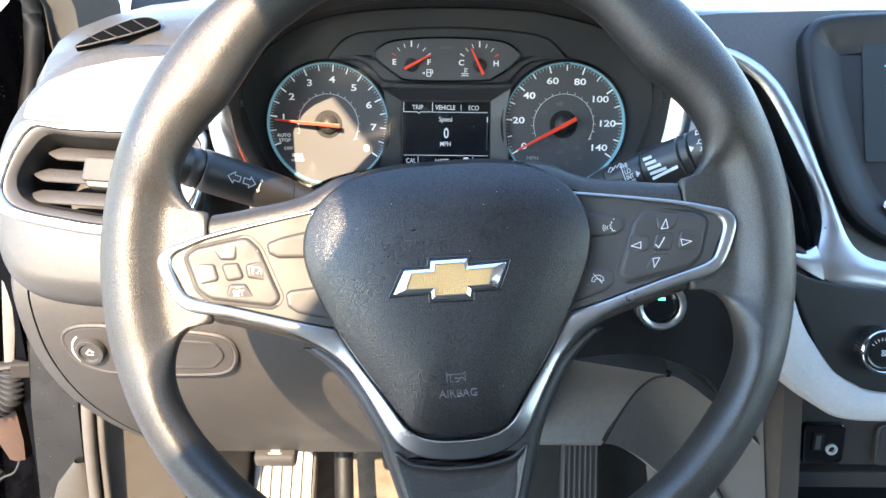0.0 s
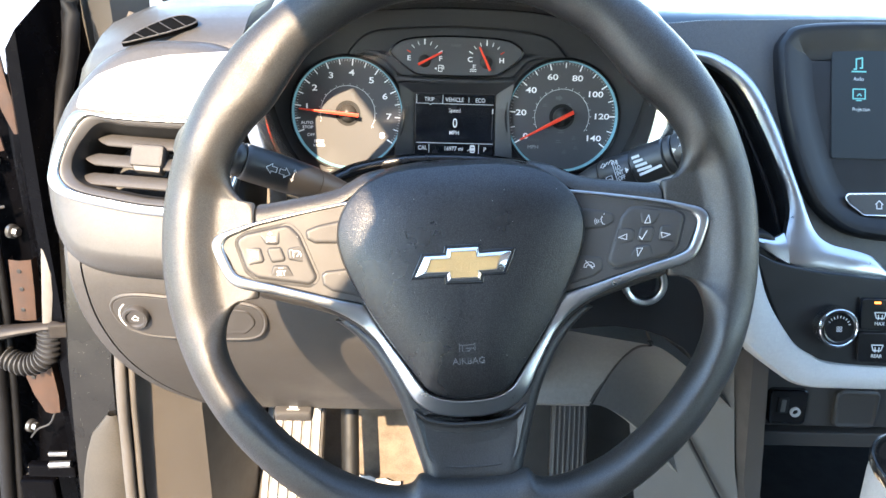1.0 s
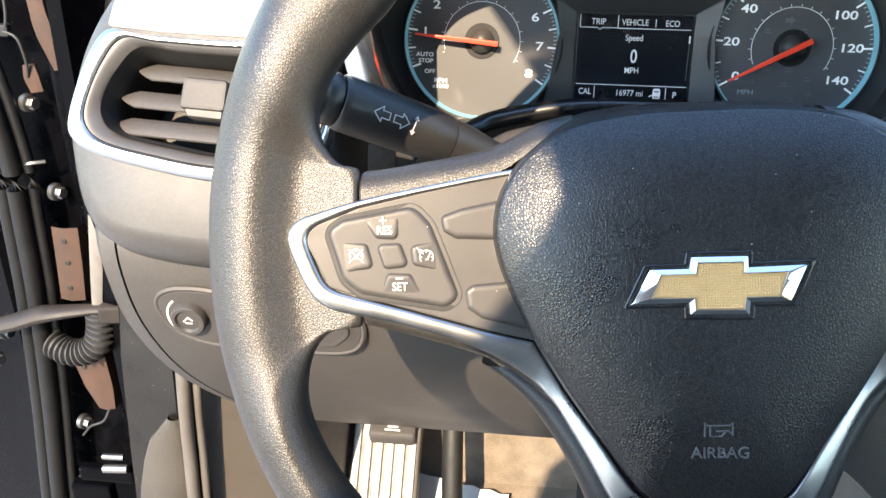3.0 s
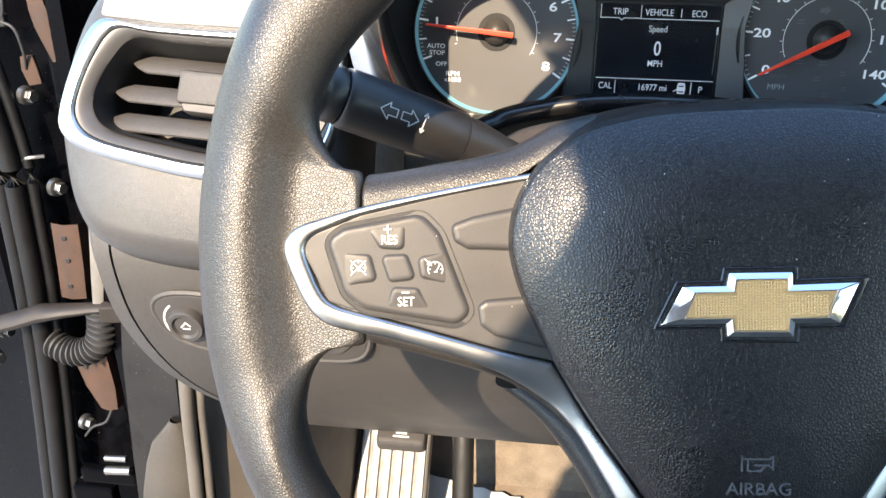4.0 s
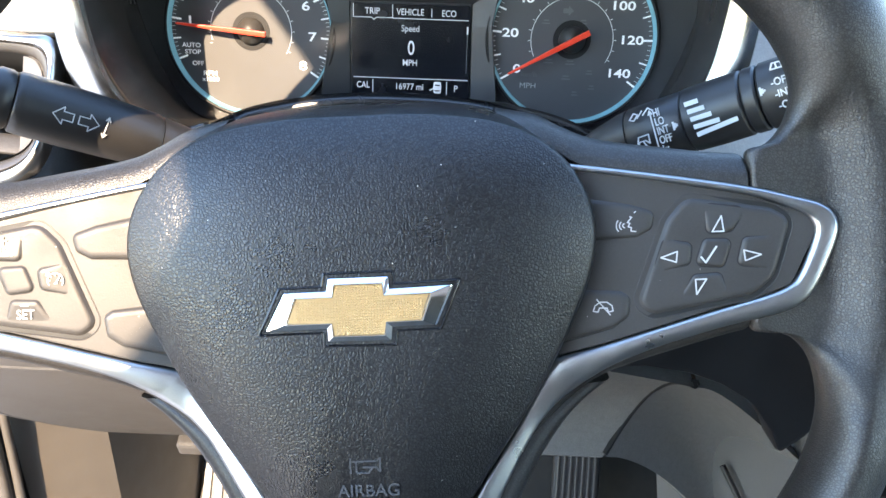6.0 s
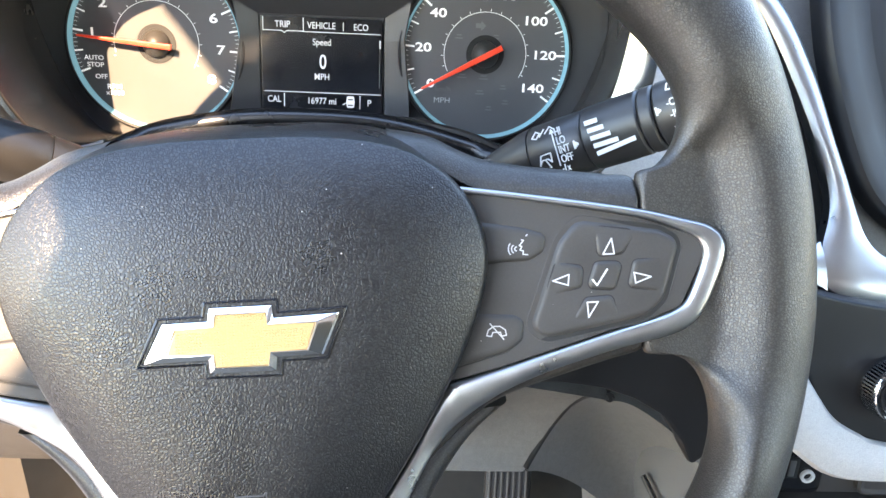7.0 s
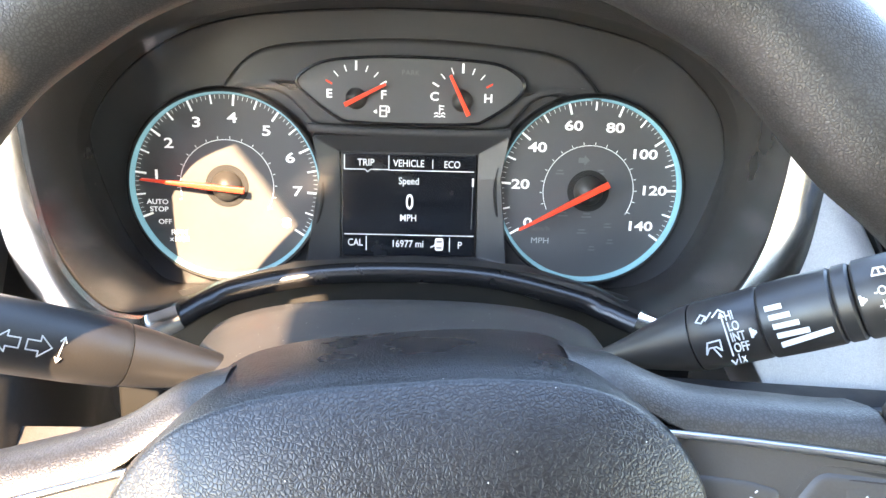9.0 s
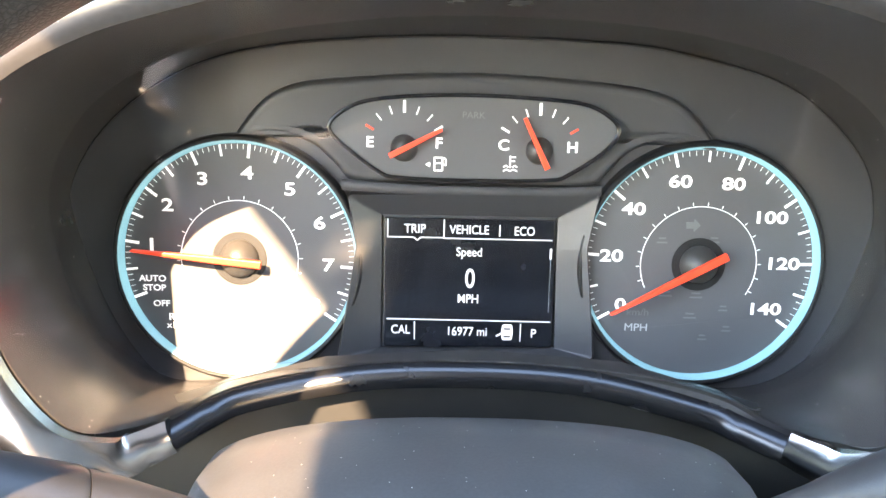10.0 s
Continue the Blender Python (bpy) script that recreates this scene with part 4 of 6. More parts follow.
# roll over the lip and back outside
outer = []
LOW_ROLL = ((1.5, -0.5), (4, 0.5), (6, -0.5), (7, -2), (9, -8), (11, -30), (13, -70), (14, -130))
TOP_ROLL = ((1.5, 1.2), (4, 2.4), (8, 2.6), (13, 0.6), (18, -5), (22, -16), (25, -50), (26, -130))
for (g0, b0), (g1, b1) in zip(LOW_ROLL, TOP_ROLL):
    ring = []
    for p, q in zip(lip, inset([(p[0], p[1]) for p in lip], -1.0)):
        w = smooth((p[1] - 35) / 40)                           # a fuller roll along the top
        n2 = np.array(q) - np.array(p[:2])
        ring.append((*(np.array(p[:2]) + n2 * (g0 * (1 - w) + g1 * w)), p[2] + b0 * (1 - w) + b1 * w))
    outer.append(ring)
hood = bmesh.new()
grid(hood, rows + outer, close_u=True)
part("hood", hood, M_HOOD, cluster, "dark grained tunnel round the gauges")
M_ARCH = material("arch_black", (0.006, 0.006, 0.0065, 1), 0.26, vary=0.08, rough_vary=0.02)
# gloss black arch between the chrome tips
arch = spline([(-108, -55.5, 66), (-97, -50.5, 58), (-84, -46.2, 52), (-46, -38.6, 50), (-5, -36.6, 49.5), (38, -38.8, 50), (80, -48.5, 52), (93, -52.2, 58), (105, -55.5, 66)], 8)
part("arch", ribbon(arch, [9.5] * len(arch), 6, 2.4, normal=(0, 0.35, 1)), M_ARCH, cluster, "gloss black arch under the gauges")
M_STRIP = material("polished_silver", (0.48, 0.49, 0.50, 1), 0.18, 1.0, vary=0.05, scale=90, rough_vary=0.03)
# satin silver side strips ending in chrome tips
for sx, dx in ((1, 0), (-1, -2)):
    P = [(158, 56, 100, 8), (159, 40, 99, 11), (158, 14, 97, 12), (154, -12, 96, 13), (146, -33, 93, 13), (134, -50, 87, 13), (120, -57.5, 76, 11.5), (112, -56.5, 69, 10.4), (103.5, -53.5, 64, 9.2)]
    path = spline([(sx * (x + 0.14 * w) + dx, y - 1, z + 3.5, w * 1.3) for x, y, z, w in P], 6)
    part("side_strip", ribbon([p[:3] for p in path], [p[3] for p in path], 4, 1.5, normal=(-0.45 if sx > 0 else -0.1, -0.05, 1)), M_STRIP, cluster, "satin silver strip beside the gauges")
# clear lens
lens = bmesh.new()
lens_ring = [(f[0] * 0.55 + l[0] * 0.45, f[1] * 0.55 + l[1] * 0.45, 16 + 0.16 * f[1]) for f, l in zip(fas_r, lip)]
lens.faces.new([lens.verts.new(p) for p in lens_ring])
M_LENS = bpy.data.materials.new("clear_lens")
M_LENS.use_nodes = True
nt = M_LENS.node_tree
nt.nodes.remove(nt.nodes["Principled BSDF"])
tr, gl, fr, mx = (nt.nodes.new(k_) for k_ in ("ShaderNodeBsdfTransparent", "ShaderNodeBsdfGlossy", "ShaderNodeFresnel", "ShaderNodeMixShader"))
gl.inputs["Roughness"].default_value = 0.03
fr.inputs["IOR"].default_value = 1.35
nt.links.new(fr.outputs[0], mx.inputs[0])
nt.links.new(tr.outputs[0], mx.inputs[1])
nt.links.new(gl.outputs[0], mx.inputs[2])
nt.links.new(mx.outputs[0], nt.nodes["Material Output"].inputs[0])
lens_ob = part("lens", lens, M_LENS, cluster, "clear plastic lens")
lens_ob.visible_shadow = False

# dark panel under the arch
part("under_panel", plate(rounded([(-150, -66), (-110, -54), (-60, -40), (0, -36), (58, -40), (106, -54), (146, -66), (146, -150), (-150, -150)], 8, 4), 20, 34, 2), M_BLACK, cluster, "dark panel behind the column")


# ---- dashboard, driver's side ----
def world_loft(sections, bm=None, caps=False):
    bm = bm or bmesh.new()
    grid(bm, sections, cap0=caps, cap1=caps)
    return bm


dash = thing("dashboard", Matrix(), "dark soft dashboard with light grey trim panels and silver accents", "dashboard")
LV = plane_pose(-0.235, 0.590, 1.140, 30)
END = [(-22, 113), (-53, 95), (-73, 69), (-85, 40), (-90, 4), (-86, -23), (-76, -53), (-58, -72), (-20, -80), (40, -82), (66, -78), (70, -40), (68, 60), (66, 100), (50, 112), (20, 116)]
V_IN = spline([(-42, 38.5), (-53, 28), (-61, 11), (-60.5, -2), (-50, -11), (-20, -17), (5, -20.5), (37, -21), (55, -15), (63, -4), (65, 8), (63, 26), (52, 34), (12, 35), (-20, 36.5)], 6, closed=True)
def by_angle(o, n=120, c=(-4, 8)):
    pts = np.array([p[:2] for p in o], float)
    ang = np.arctan2(pts[:, 1] - c[1], pts[:, 0] - c[0])
    order = np.argsort(ang)
    return [np.array([np.interp(a, ang[order], pts[order, j], period=2 * math.pi) for j in (0, 1)]) for a in np.linspace(-math.pi, math.pi, n, endpoint=False)]
end_o = spline(END, 6, closed=True)
ep = bmesh.new()
grid(ep, [[(*p, z) for p in by_angle(inset(end_o, d))] for d, z in ((30, -230), (0, -110), (0, -32), (3, -17), (9, -8), (16, -4))] + [[(*p, -3) for p in by_angle(inset(V_IN, -4))], [(*p, -9) for p in by_angle(V_IN)], [(*p, -30) for p in by_angle(V_IN)]], close_u=True)
part("end_pad", ep, M_DASH, dash, "rounded dark dash end", LV)
TRIM = [(-62, 50.5), (-59.5, 64), (-47, 78), (-25, 88), (7, 95.5), (55, 99.8), (74, 100.5), (70, 45.2), (23, 45.8), (-30, 47.4)]
part("grey_trim", plate(rounded(TRIM, [2, 6, 12, 20, 20, 20, 2, 2, 10, 10], 4), -10, -1.5, 1.2), M_LIGHT, dash, "light grey soft trim panel", LV)
# top pad
def top_section(x, drop=0.0, pull=0.0):
    pts = [(1.06, 1.225), (0.95, 1.243), (0.82, 1.254), (0.72, 1.252), (0.690, 1.246), (0.668, 1.236), (0.655, 1.222), (0.652, 1.205)]
    back = 0.80 if -0.17 < x < 0.185 else 0.0
    return [(x, max(y + pull, back), z - drop if y + pull > back else 1.253) for y, z in pts]
secs = [top_section(-0.335, 0.075, 0.06), top_section(-0.325, 0.040, 0.035), top_section(-0.305, 0.02, 0.018), top_section(-0.27, 0.008, 0.008), top_section(-0.22, 0.002, 0.0)]
secs += [top_section(x) for x in (-0.172, -0.168, -0.1, 0, 0.1, 0.184)]
secs += [top_section(x, 0.024, 0.075) for x in (0.188, 0.3, 0.45, 0.7, 0.95, 1.1)]
part("top_pad", world_loft(secs), M_DASH, dash, "dark dash top", unit=False)
tp = bmesh.new()
grid(tp, [[(x, y, z) for y, z in ((1.22, 1.224), (1.05, 1.234), (0.92, 1.242), (0.82, 1.248), (0.755, 1.2505), (0.738, 1.247), (0.730, 1.238))] for x in (0.188, 0.3, 0.45, 0.7, 0.95, 1.12)])
part("top_panel", tp, M_TOP, dash, "smooth dash top under the windscreen", unit=False)
# left air vent
vent = thing("air_vent", LV, "silver-framed side air vent with three dark slats, in the dashboard", "air vent", "dash air vents")
V_OUT = spline([(-61, 47), (-72, 28), (-78.5, -2), (-75, -15), (-60, -23), (-30, -29.5), (0, -34), (36, -35), (58, -28), (68, -12), (71, 12), (70, 40), (50, 43), (0, 43.5), (-40, 45.5)], 6, closed=True)
fb = bmesh.new()
n_v = len(V_OUT)
grid(fb, [[(p[0], p[1], z) for p in V_OUT] for z in (-8, 0.5)] +
     [[(*(o * (1 - s) + i * s), z) for o, i in zip(V_OUT, V_IN)] for s, z in ((0.1, 1.8), (0.26, 2.6), (0.42, 2.4), (0.5, 1.2), (0.5, -6))], close_u=True)
part("vent_frame", fb, M_CHROME, vent, "satin silver frame")
vb = bmesh.new()
grid(vb, [[(*(o * (1 - s) + i * s), z) for o, i in zip(V_OUT, V_IN)] for s, z in ((0.49, -6), (0.51, 0.2), (0.56, 1.2), (0.66, 0.9), (0.85, -1.2), (1.0, -4.0), (1.0, -8))], close_u=True)
part("inner_bevel", vb, M_BEVEL, vent, "grey inner bevel")
wl = bmesh.new()
grid(wl, [[(*p, -2) for p in V_IN], [(*p, -14) for p in inset(V_IN, 3)], [(*p, -60) for p in inset(V_IN, 8)]], close_u=True, cap1=True)
part("vent_duct", wl, M_BLACK, vent, "dark duct")
for yc, xl in ((29, -48), (12.5, -57), (-3.5, -60)):
    sl = bmesh.new()
    rows = []
    for x in [xl, xl + 2, xl + 5, xl + 9, 0, 40, 58, 64]:
        e = min(1.0, max(0.12, ((x - xl) / 9) ** 0.6)) if x < xl + 9 else 1.0
        rows.append([(x, yc - 0.06 * (x + 50) + e * 5.6 * math.cos(a) * 1.0, -16 + e * (2.2 * math.sin(a) - 3.0 * math.cos(a))) for a in np.linspace(0, 2 * math.pi, 13)[:-1]])
    grid(sl, rows, close_u=True, cap0=True, cap1=True)
    part("slat", sl, M_DASHLO, vent, "dark horizontal slat")
tab = rounded([(-18, 24.5), (8, 23), (7, 5), (-19.5, 6.5)], 2.5, 3)
part("vent_tab", moulded(tab, [(0, -20), (0, -9), (0.8, -7.6), (2.5, -7.2)]), M_DASHLO, vent, "dark slide tab")
part("tab_edge", moulded(rounded([(-18, 7.5), (6, 6), (5.5, 0.5), (-15, 2)], 1.5, 3), [(0, -20), (0, -10), (0.8, -8.8)]), M_SATIN, vent)

# defroster outlet on the dash end
DF = pose(-0.243, 0.6655, 1.2375, 32, -6, 10)
demist = thing("defroster_outlet", DF, "small dark slotted demister outlet, on the dash top", "air vent", "dash air vents")
df_o = spline([(-27, -12), (-12, 1), (8, 11), (20, 13.5), (28, 11), (33, 4), (18, -3), (-6, -9)], 5, closed=True)
part("outlet_rim", tube([(p[0], p[1], 0.4) for p in df_o], 0.7, 8, closed=True), M_DASH, demist)
# flat black plate that paints the shade of the outlet's depth
part("outlet_shade", plate(df_o, -4, 0.8, 0.2), M_SHADE_BLACK, demist)
for x in (-14, -3, 8, 19):
    part("fin", strokes([[(x - 5, 4 + 0.34 * x), (x + 6, -7 + 0.26 * x)]], 0.55, 0.8, high=0.8), M_SATIN, demist, "thin pale fin")

# knee panel
def knee(y_prof, x0, x1, n=14):
    secs_ = []
    for i in range(n + 1):
        s = i / n
        secs_.append([(xl * (1 - s) + x1 * s, y, z) for (y, z), xl in zip(y_prof, x0)])
    return secs_
K_PROF = [(0.600, 1.082), (0.586, 1.070), (0.581, 1.045), (0.588, 1.005), (0.612, 0.955), (0.655, 0.900), (0.700, 0.852), (0.716, 0.838), (0.735, 0.836), (0.86, 0.86)]
K_LEFT = [-0.297, -0.297, -0.295, -0.291, -0.282, -0.268, -0.245, -0.225, -0.215, -0.21]
K_SMOOTH = spline([(*a, b) for a, b in zip(K_PROF, K_LEFT)], 4)
kb = thing("knee_panel", Matrix(), "dark lower dash panel under the steering column", "dash panel")
part("panel", world_loft(knee([(p[0], p[1]) for p in K_SMOOTH], [p[2] for p in K_SMOOTH], 0.085)), M_DASHLO, kb, unit=False)
bl = bmesh.new()
grid(bl, [[(p[2] - 0.026 + 0.10 * max(0, 1.0 - p[1]) ** 1.4, p[0] + 0.045, p[1] - 0.0) for p in K_SMOOTH], [(p[2] - 0.019 + 0.09 * max(0, 1.0 - p[1]) ** 1.4, p[0] + 0.012, p[1]) for p in K_SMOOTH], [(p[2] - 0.012, p[0] + 0.002, p[1]) for p in K_SMOOTH], [(p[2] - 0.0015, p[0] + 0.0, p[1]) for p in K_SMOOTH], [(p[2] - 0.001, p[0] + 0.01, p[1]) for p in K_SMOOTH]])
part("end_cover", bl, M_DASHLO, kb, "dark dash end cover", unit=False)

# headlamp switch
HS = plane_pose(-0.238, 0.5835, 1.018, -8)
hsw = thing("headlamp_switch", HS, "dark oval headlamp switch with a dial, in the dash panel", "switch")
hs_o = spline([(-38, 6), (-32, 15), (-15, 18), (20, 15), (56, 13), (80, 8), (86, -6), (78, -20), (50, -23), (0, -22), (-20, -18), (-32, -10)], 5, closed=True)
part("surround", moulded(inset(hs_o, -3), [(0, -6), (0, 1.0), (1.5, 2.2), (3, 1.8), (4.5, 0.6)], cap1=True), M_DASHLO, hsw)
part("plate", plate(hs_o, 0, 2.0, 0.8), M_SATIN, hsw)
part("dial", moulded(circle(-19, -1, 11, 36), [(0, 1), (0, 6), (1, 7.5), (3, 7.5), (4.2, 5.8)]), M_SATIN, hsw, "round dimmer dial")
part("dial_mark", strokes([[(-19 + 14.5 * math.cos(a), -1 + 14.5 * math.sin(a)) for a in np.linspace(radians(130), radians(225), 8)]], 1.2, 2.05), M_WHITE, hsw)
part("dial_symbol", strokes([[(-22, -2), (-19, 1.5), (-16.5, -1)], [(-21, -3), (-17, -3)]], 0.9, 5.9), M_WHITE, hsw)
part("blank_plate", moulded(rounded([(22, -18.5), (70, -17.5), (81, -6), (74, 7), (22, 10.5)], [4, 8, 8, 8, 4], 4), [(0, 1.5), (0.2, 2.4), (0.8, 3.2), (2, 3.4), (3.4, 3.0)]), M_SATIN, hsw, "blank plate beside the dial")

# bonnet release
br = thing("bonnet_release", pose(-0.157, 0.712, 0.840, 20, 0, 0), "dark bonnet release lever under the dash", "lever")
part("lever", soft_box(bmesh.new(), -20, 20, -12, 12, -8, 4, 4), M_DASHLO, br)
part("symbol", strokes([[(-6, -6), (6, -6)], [(-4, -3), (4, -3)]], 1.4, 4.0), M_WHITE, br)

# steering column shroud
HALF = [(0, 0), (20, -0.3), (40, -1.6), (58, -4.2), (72, -8), (80, -11.5), (86, -16), (90, -24), (91.5, -34), (91, -46), (86, -62), (72, -78), (50, -88), (25, -93), (0, -94)]
half_s = spline(HALF, 3)
sect = half_s + [np.array((-p[0], p[1])) for p in reversed(half_s[1:-1])]
sh = []
for y, w, top, deep in ((0.488, 0.72, 1.112, 0.7), (0.492, 0.82, 1.122, 0.84), (0.505, 0.93, 1.131, 0.95), (0.535, 0.97, 1.139, 1.0), (0.575, 0.99, 1.1432, 1.0), (0.600, 1.0, 1.1425, 1.0), (0.616, 0.995, 1.1395, 0.98), (0.624, 0.97, 1.135, 0.95), (0.628, 0.9, 1.126, 0.86), (0.66, 0.86, 1.10, 0.7)):
    sh.append([(0.004 + 0.001 * w * p[0], y, top + 0.001 * deep * p[1]) for p in sect])
cs = bmesh.new()
grid(cs, sh, close_u=True, cap0=True, cap1=True)
col = thing("steering_column", Matrix(), "dark plastic steering column shroud behind the wheel", "steering column")
part("shroud", cs, M_SHROUD, col, unit=False)
part("parting_line", tube([(0.004 + 0.0925 * sx, y, 1.0985) for sx in (-1,) for y in (0.51, 0.56, 0.61)], 0.0012, 6), M_BLACK, col, unit=False)

# stalks
EYE_SIDE = Vector((0.0, 0.22, 1.28))


def stalk_frame(b, t, s_, r, turn=1):
    """A frame on the stalk's driver-facing side: x along it, to the right; in millimetres."""
    x = (t - b).normalized() * turn
    p_ = b.lerp(t, s_)
    z = EYE_SIDE - p_
    z = (z - z.dot(x) * x).normalized()
    y = z.cross(x)
    return Matrix(((x.x, y.x, z.x, p_.x + z.x * r), (x.y, y.y, z.y, p_.y + z.y * r), (x.z, y.z, z.z, p_.z + z.z * r), (0, 0, 0, 1)))


def lay(ob, m):
    ob.matrix_basis = m
    return ob


LB, LT = Vector((-0.068, 0.572, 1.128)), Vector((-0.184, 0.513, 1.188))
ls = thing("turn_signal_stalk", Matrix(), "dark turn signal stalk with white symbols on the steering column", "stalk", "steering column stalks")
part("base", tube([LB.lerp(LT, s_) for s_ in (-0.15, 0.0, 0.1, 0.2, 0.27)], [0.0055, 0.0066, 0.0085, 0.0108, 0.0118], 24), M_STALK, ls, unit=False)
part("arm", tube([LB.lerp(LT, s_) for s_ in (0.272, 0.285, 0.4, 0.55, 0.66, 0.68, 0.685)], [0.0116, 0.0124, 0.0130, 0.0133, 0.0132, 0.0128, 0.0122], 24), M_STALK, ls, unit=False)
part("knob", tube([LB.lerp(LT, s_) for s_ in (0.69, 0.70, 0.73, 0.735, 0.745, 0.75, 0.96, 0.99, 1.0)], [0.0118, 0.0126, 0.0126, 0.0121, 0.0121, 0.0126, 0.0126, 0.0116, 0.009], 24), M_STALK, ls, "turning end knob", unit=False)
fm = stalk_frame(LB, LT, 0.52, 0.0133, -1)
arr = lambda x, d: [(x - 4 * d, 0.0), (x, 3.6), (x, 1.7), (x + 4 * d, 1.7), (x + 4 * d, -1.7), (x, -1.7), (x, -3.6), (x - 4 * d, 0.0)]
lay(part("turn_symbol", strokes([arr(-5.6, 1), arr(4.6, -1), [(11.8, 4.0), (11.0, -4.0)], [(10.7, 2.8), (11.8, 4.4), (12.6, 2.6)], [(10.2, -2.8), (11.0, -4.4), (12.1, -2.9)]], 0.42, 0.0, high=0.3), M_WHITE, ls, "white turn arrows"), fm)
fk = stalk_frame(LB, LT, 0.86, 0.0126, -1)
lay(part("beam_symbol", strokes([[(-2, 3), (2.5, 2), (2.5, -2), (-2, -3), (-2, 3)], [(-7, 2.4), (-4, 2.4)], [(-7, 0), (-4, 0)], [(-7, -2.4), (-4, -2.4)], [(5.5, 3), (4, 0), (5.5, -3)], [(5.5, 3), (8.5, 3.2)], [(5.5, -3), (8.5, -3.2)]], 0.9, 0.0, high=0.3), M_WHITE, ls, "white main beam symbol"), fk)

RB, RT = Vector((0.084, 0.574, 1.135)), Vector((0.200, 0.514, 1.206))
rs = thing("wiper_stalk", Matrix(), "dark wiper stalk with white symbols on the steering column", "stalk", "steering column stalks")
part("base", tube([RB.lerp(RT, s_) for s_ in (-0.15, 0.0, 0.08, 0.16, 0.235, 0.266)], [0.003, 0.0036, 0.0062, 0.0096, 0.0122, 0.0128], 24), M_STALK, rs, unit=False)
part("arm", tube([RB.lerp(RT, s_) for s_ in (0.268, 0.275, 0.34, 0.43, 0.436)], [0.0124, 0.0130, 0.0132, 0.0132, 0.0126], 24), M_STALK, rs, unit=False)
part("wiper_dial", tube([RB.lerp(RT, s_) for s_ in (0.438, 0.444, 0.52, 0.598, 0.604)], [0.0128, 0.0136, 0.0138, 0.0136, 0.0128], 24), M_STALK, rs, "turning dial with white bars", unit=False)
part("collar", tube([RB.lerp(RT, s_) for s_ in (0.606, 0.612, 0.640, 0.646)], [0.0128, 0.0136, 0.0136, 0.0128], 24), M_STALK, rs, unit=False)
part("knob", tube([RB.lerp(RT, s_) for s_ in (0.65, 0.656, 0.85, 0.885, 0.90)], [0.0128, 0.0138, 0.0138, 0.0128, 0.010], 24), M_STALK, rs, "turning end knob", unit=False)
f1 = stalk_frame(RB, RT, 0.35, 0.0133)
for i, s_ in enumerate(("HI", "LO", "INT", "OFF", "1x")):
    lay(words(s_, 3.4, 2.4, 6.6 - 3.9 * i, -0.06 * abs(i - 2) ** 2, M_WHITE, rs, "lettering", align="LEFT", depth=0.3, bold=0.04, squeeze=0.68), f1)
lay(part("scale_line", strokes([[(1.4, 8), (1.4, -7.4)], [(0.6, 6.6), (1.4, 8.2), (2.2, 6.6)], [(0.4, -9), (1.4, -10.5), (2.4, -9)]], 0.55, 0.0, high=0.2), M_WHITE, rs), f1)
wip = [[(-7.5, -5.2), (-6.2, -1.2), (-1.6, -1.0), (-1.8, -4.8), (-3.4, -3.2), (-6.0, -3.2), (-7.5, -5.2)], [(-4.6, -3.2), (-2.8, -7.0)]]
wip += [[(-8, 7.0), (-5.6, 9.2), (-4.0, 8.2), (-6.2, 6.2), (-8, 7.0)], [(-4.6, 6.8), (-1.8, 9.2)], [(-1.8, 7.4), (1.0, 9.6), (2.6, 8.2)]]
lay(part("wiper_symbol", strokes(wip, 0.5, -0.35, high=0.4), M_WHITE, rs, "white wiper symbols"), f1)
lay(part("pointer", strokes([[(9.8, 0.6), (9.8, -2.4)], [(10.5, -0.1), (10.5, -1.7)], [(11.2, -0.6), (11.2, -1.2)]], 0.9, 0.0, high=0.25), M_WHITE, rs), f1)
f2 = stalk_frame(RB, RT, 0.52, 0.0138)
for i, w_ in enumerate((4.6, 6.0, 7.6, 9.6, 16.0)):
    x0 = -8.4 + 0.5 * i
    lay(part("bar", strokes([[(x0, 6.0 - 3.3 * i), (x0 + w_, 6.0 - 3.3 * i + 0.1 * w_ * (i > 3))]], 1.9, -0.06 * abs(i - 2) ** 2 - 0.1, high=0.25), M_WHITE, rs, "white bar"), f2)
f3 = stalk_frame(RB, RT, 0.76, 0.0139)
for i, s_ in enumerate(("-OFF", "-INT", "-ON")):
    lay(words(s_, 3.0, -10.4 + 0.4 * i, 3.4 - 4.6 * i, 0.0, M_WHITE, rs, "lettering", align="LEFT", depth=0.25, bold=0.05, squeeze=0.85), f3)
lay(part("rear_wiper_symbol", strokes([[(-9.6, 8.6), (-8.6, 10.8), (-5.6, 10.6), (-5.0, 8.4), (-9.6, 8.6)], [(-7.4, 10.6), (-7.2, 8.6)], [(-3.6, 8.6), (-2.8, 10.8), (0.6, 10.4), (1.0, 8.2), (-3.6, 8.6)]], 0.5, -1.6, high=0.6), M_WHITE, rs, "white rear wiper symbol"), f3)
lay(part("pointer", strokes([[(-14.8, 3.0), (-14.8, 0.2)], [(-14.0, 2.3), (-14.0, 0.9)], [(-13.3, 1.7), (-13.3, 1.4)]], 0.9, -0.2, high=0.3), M_WHITE, rs), f3)


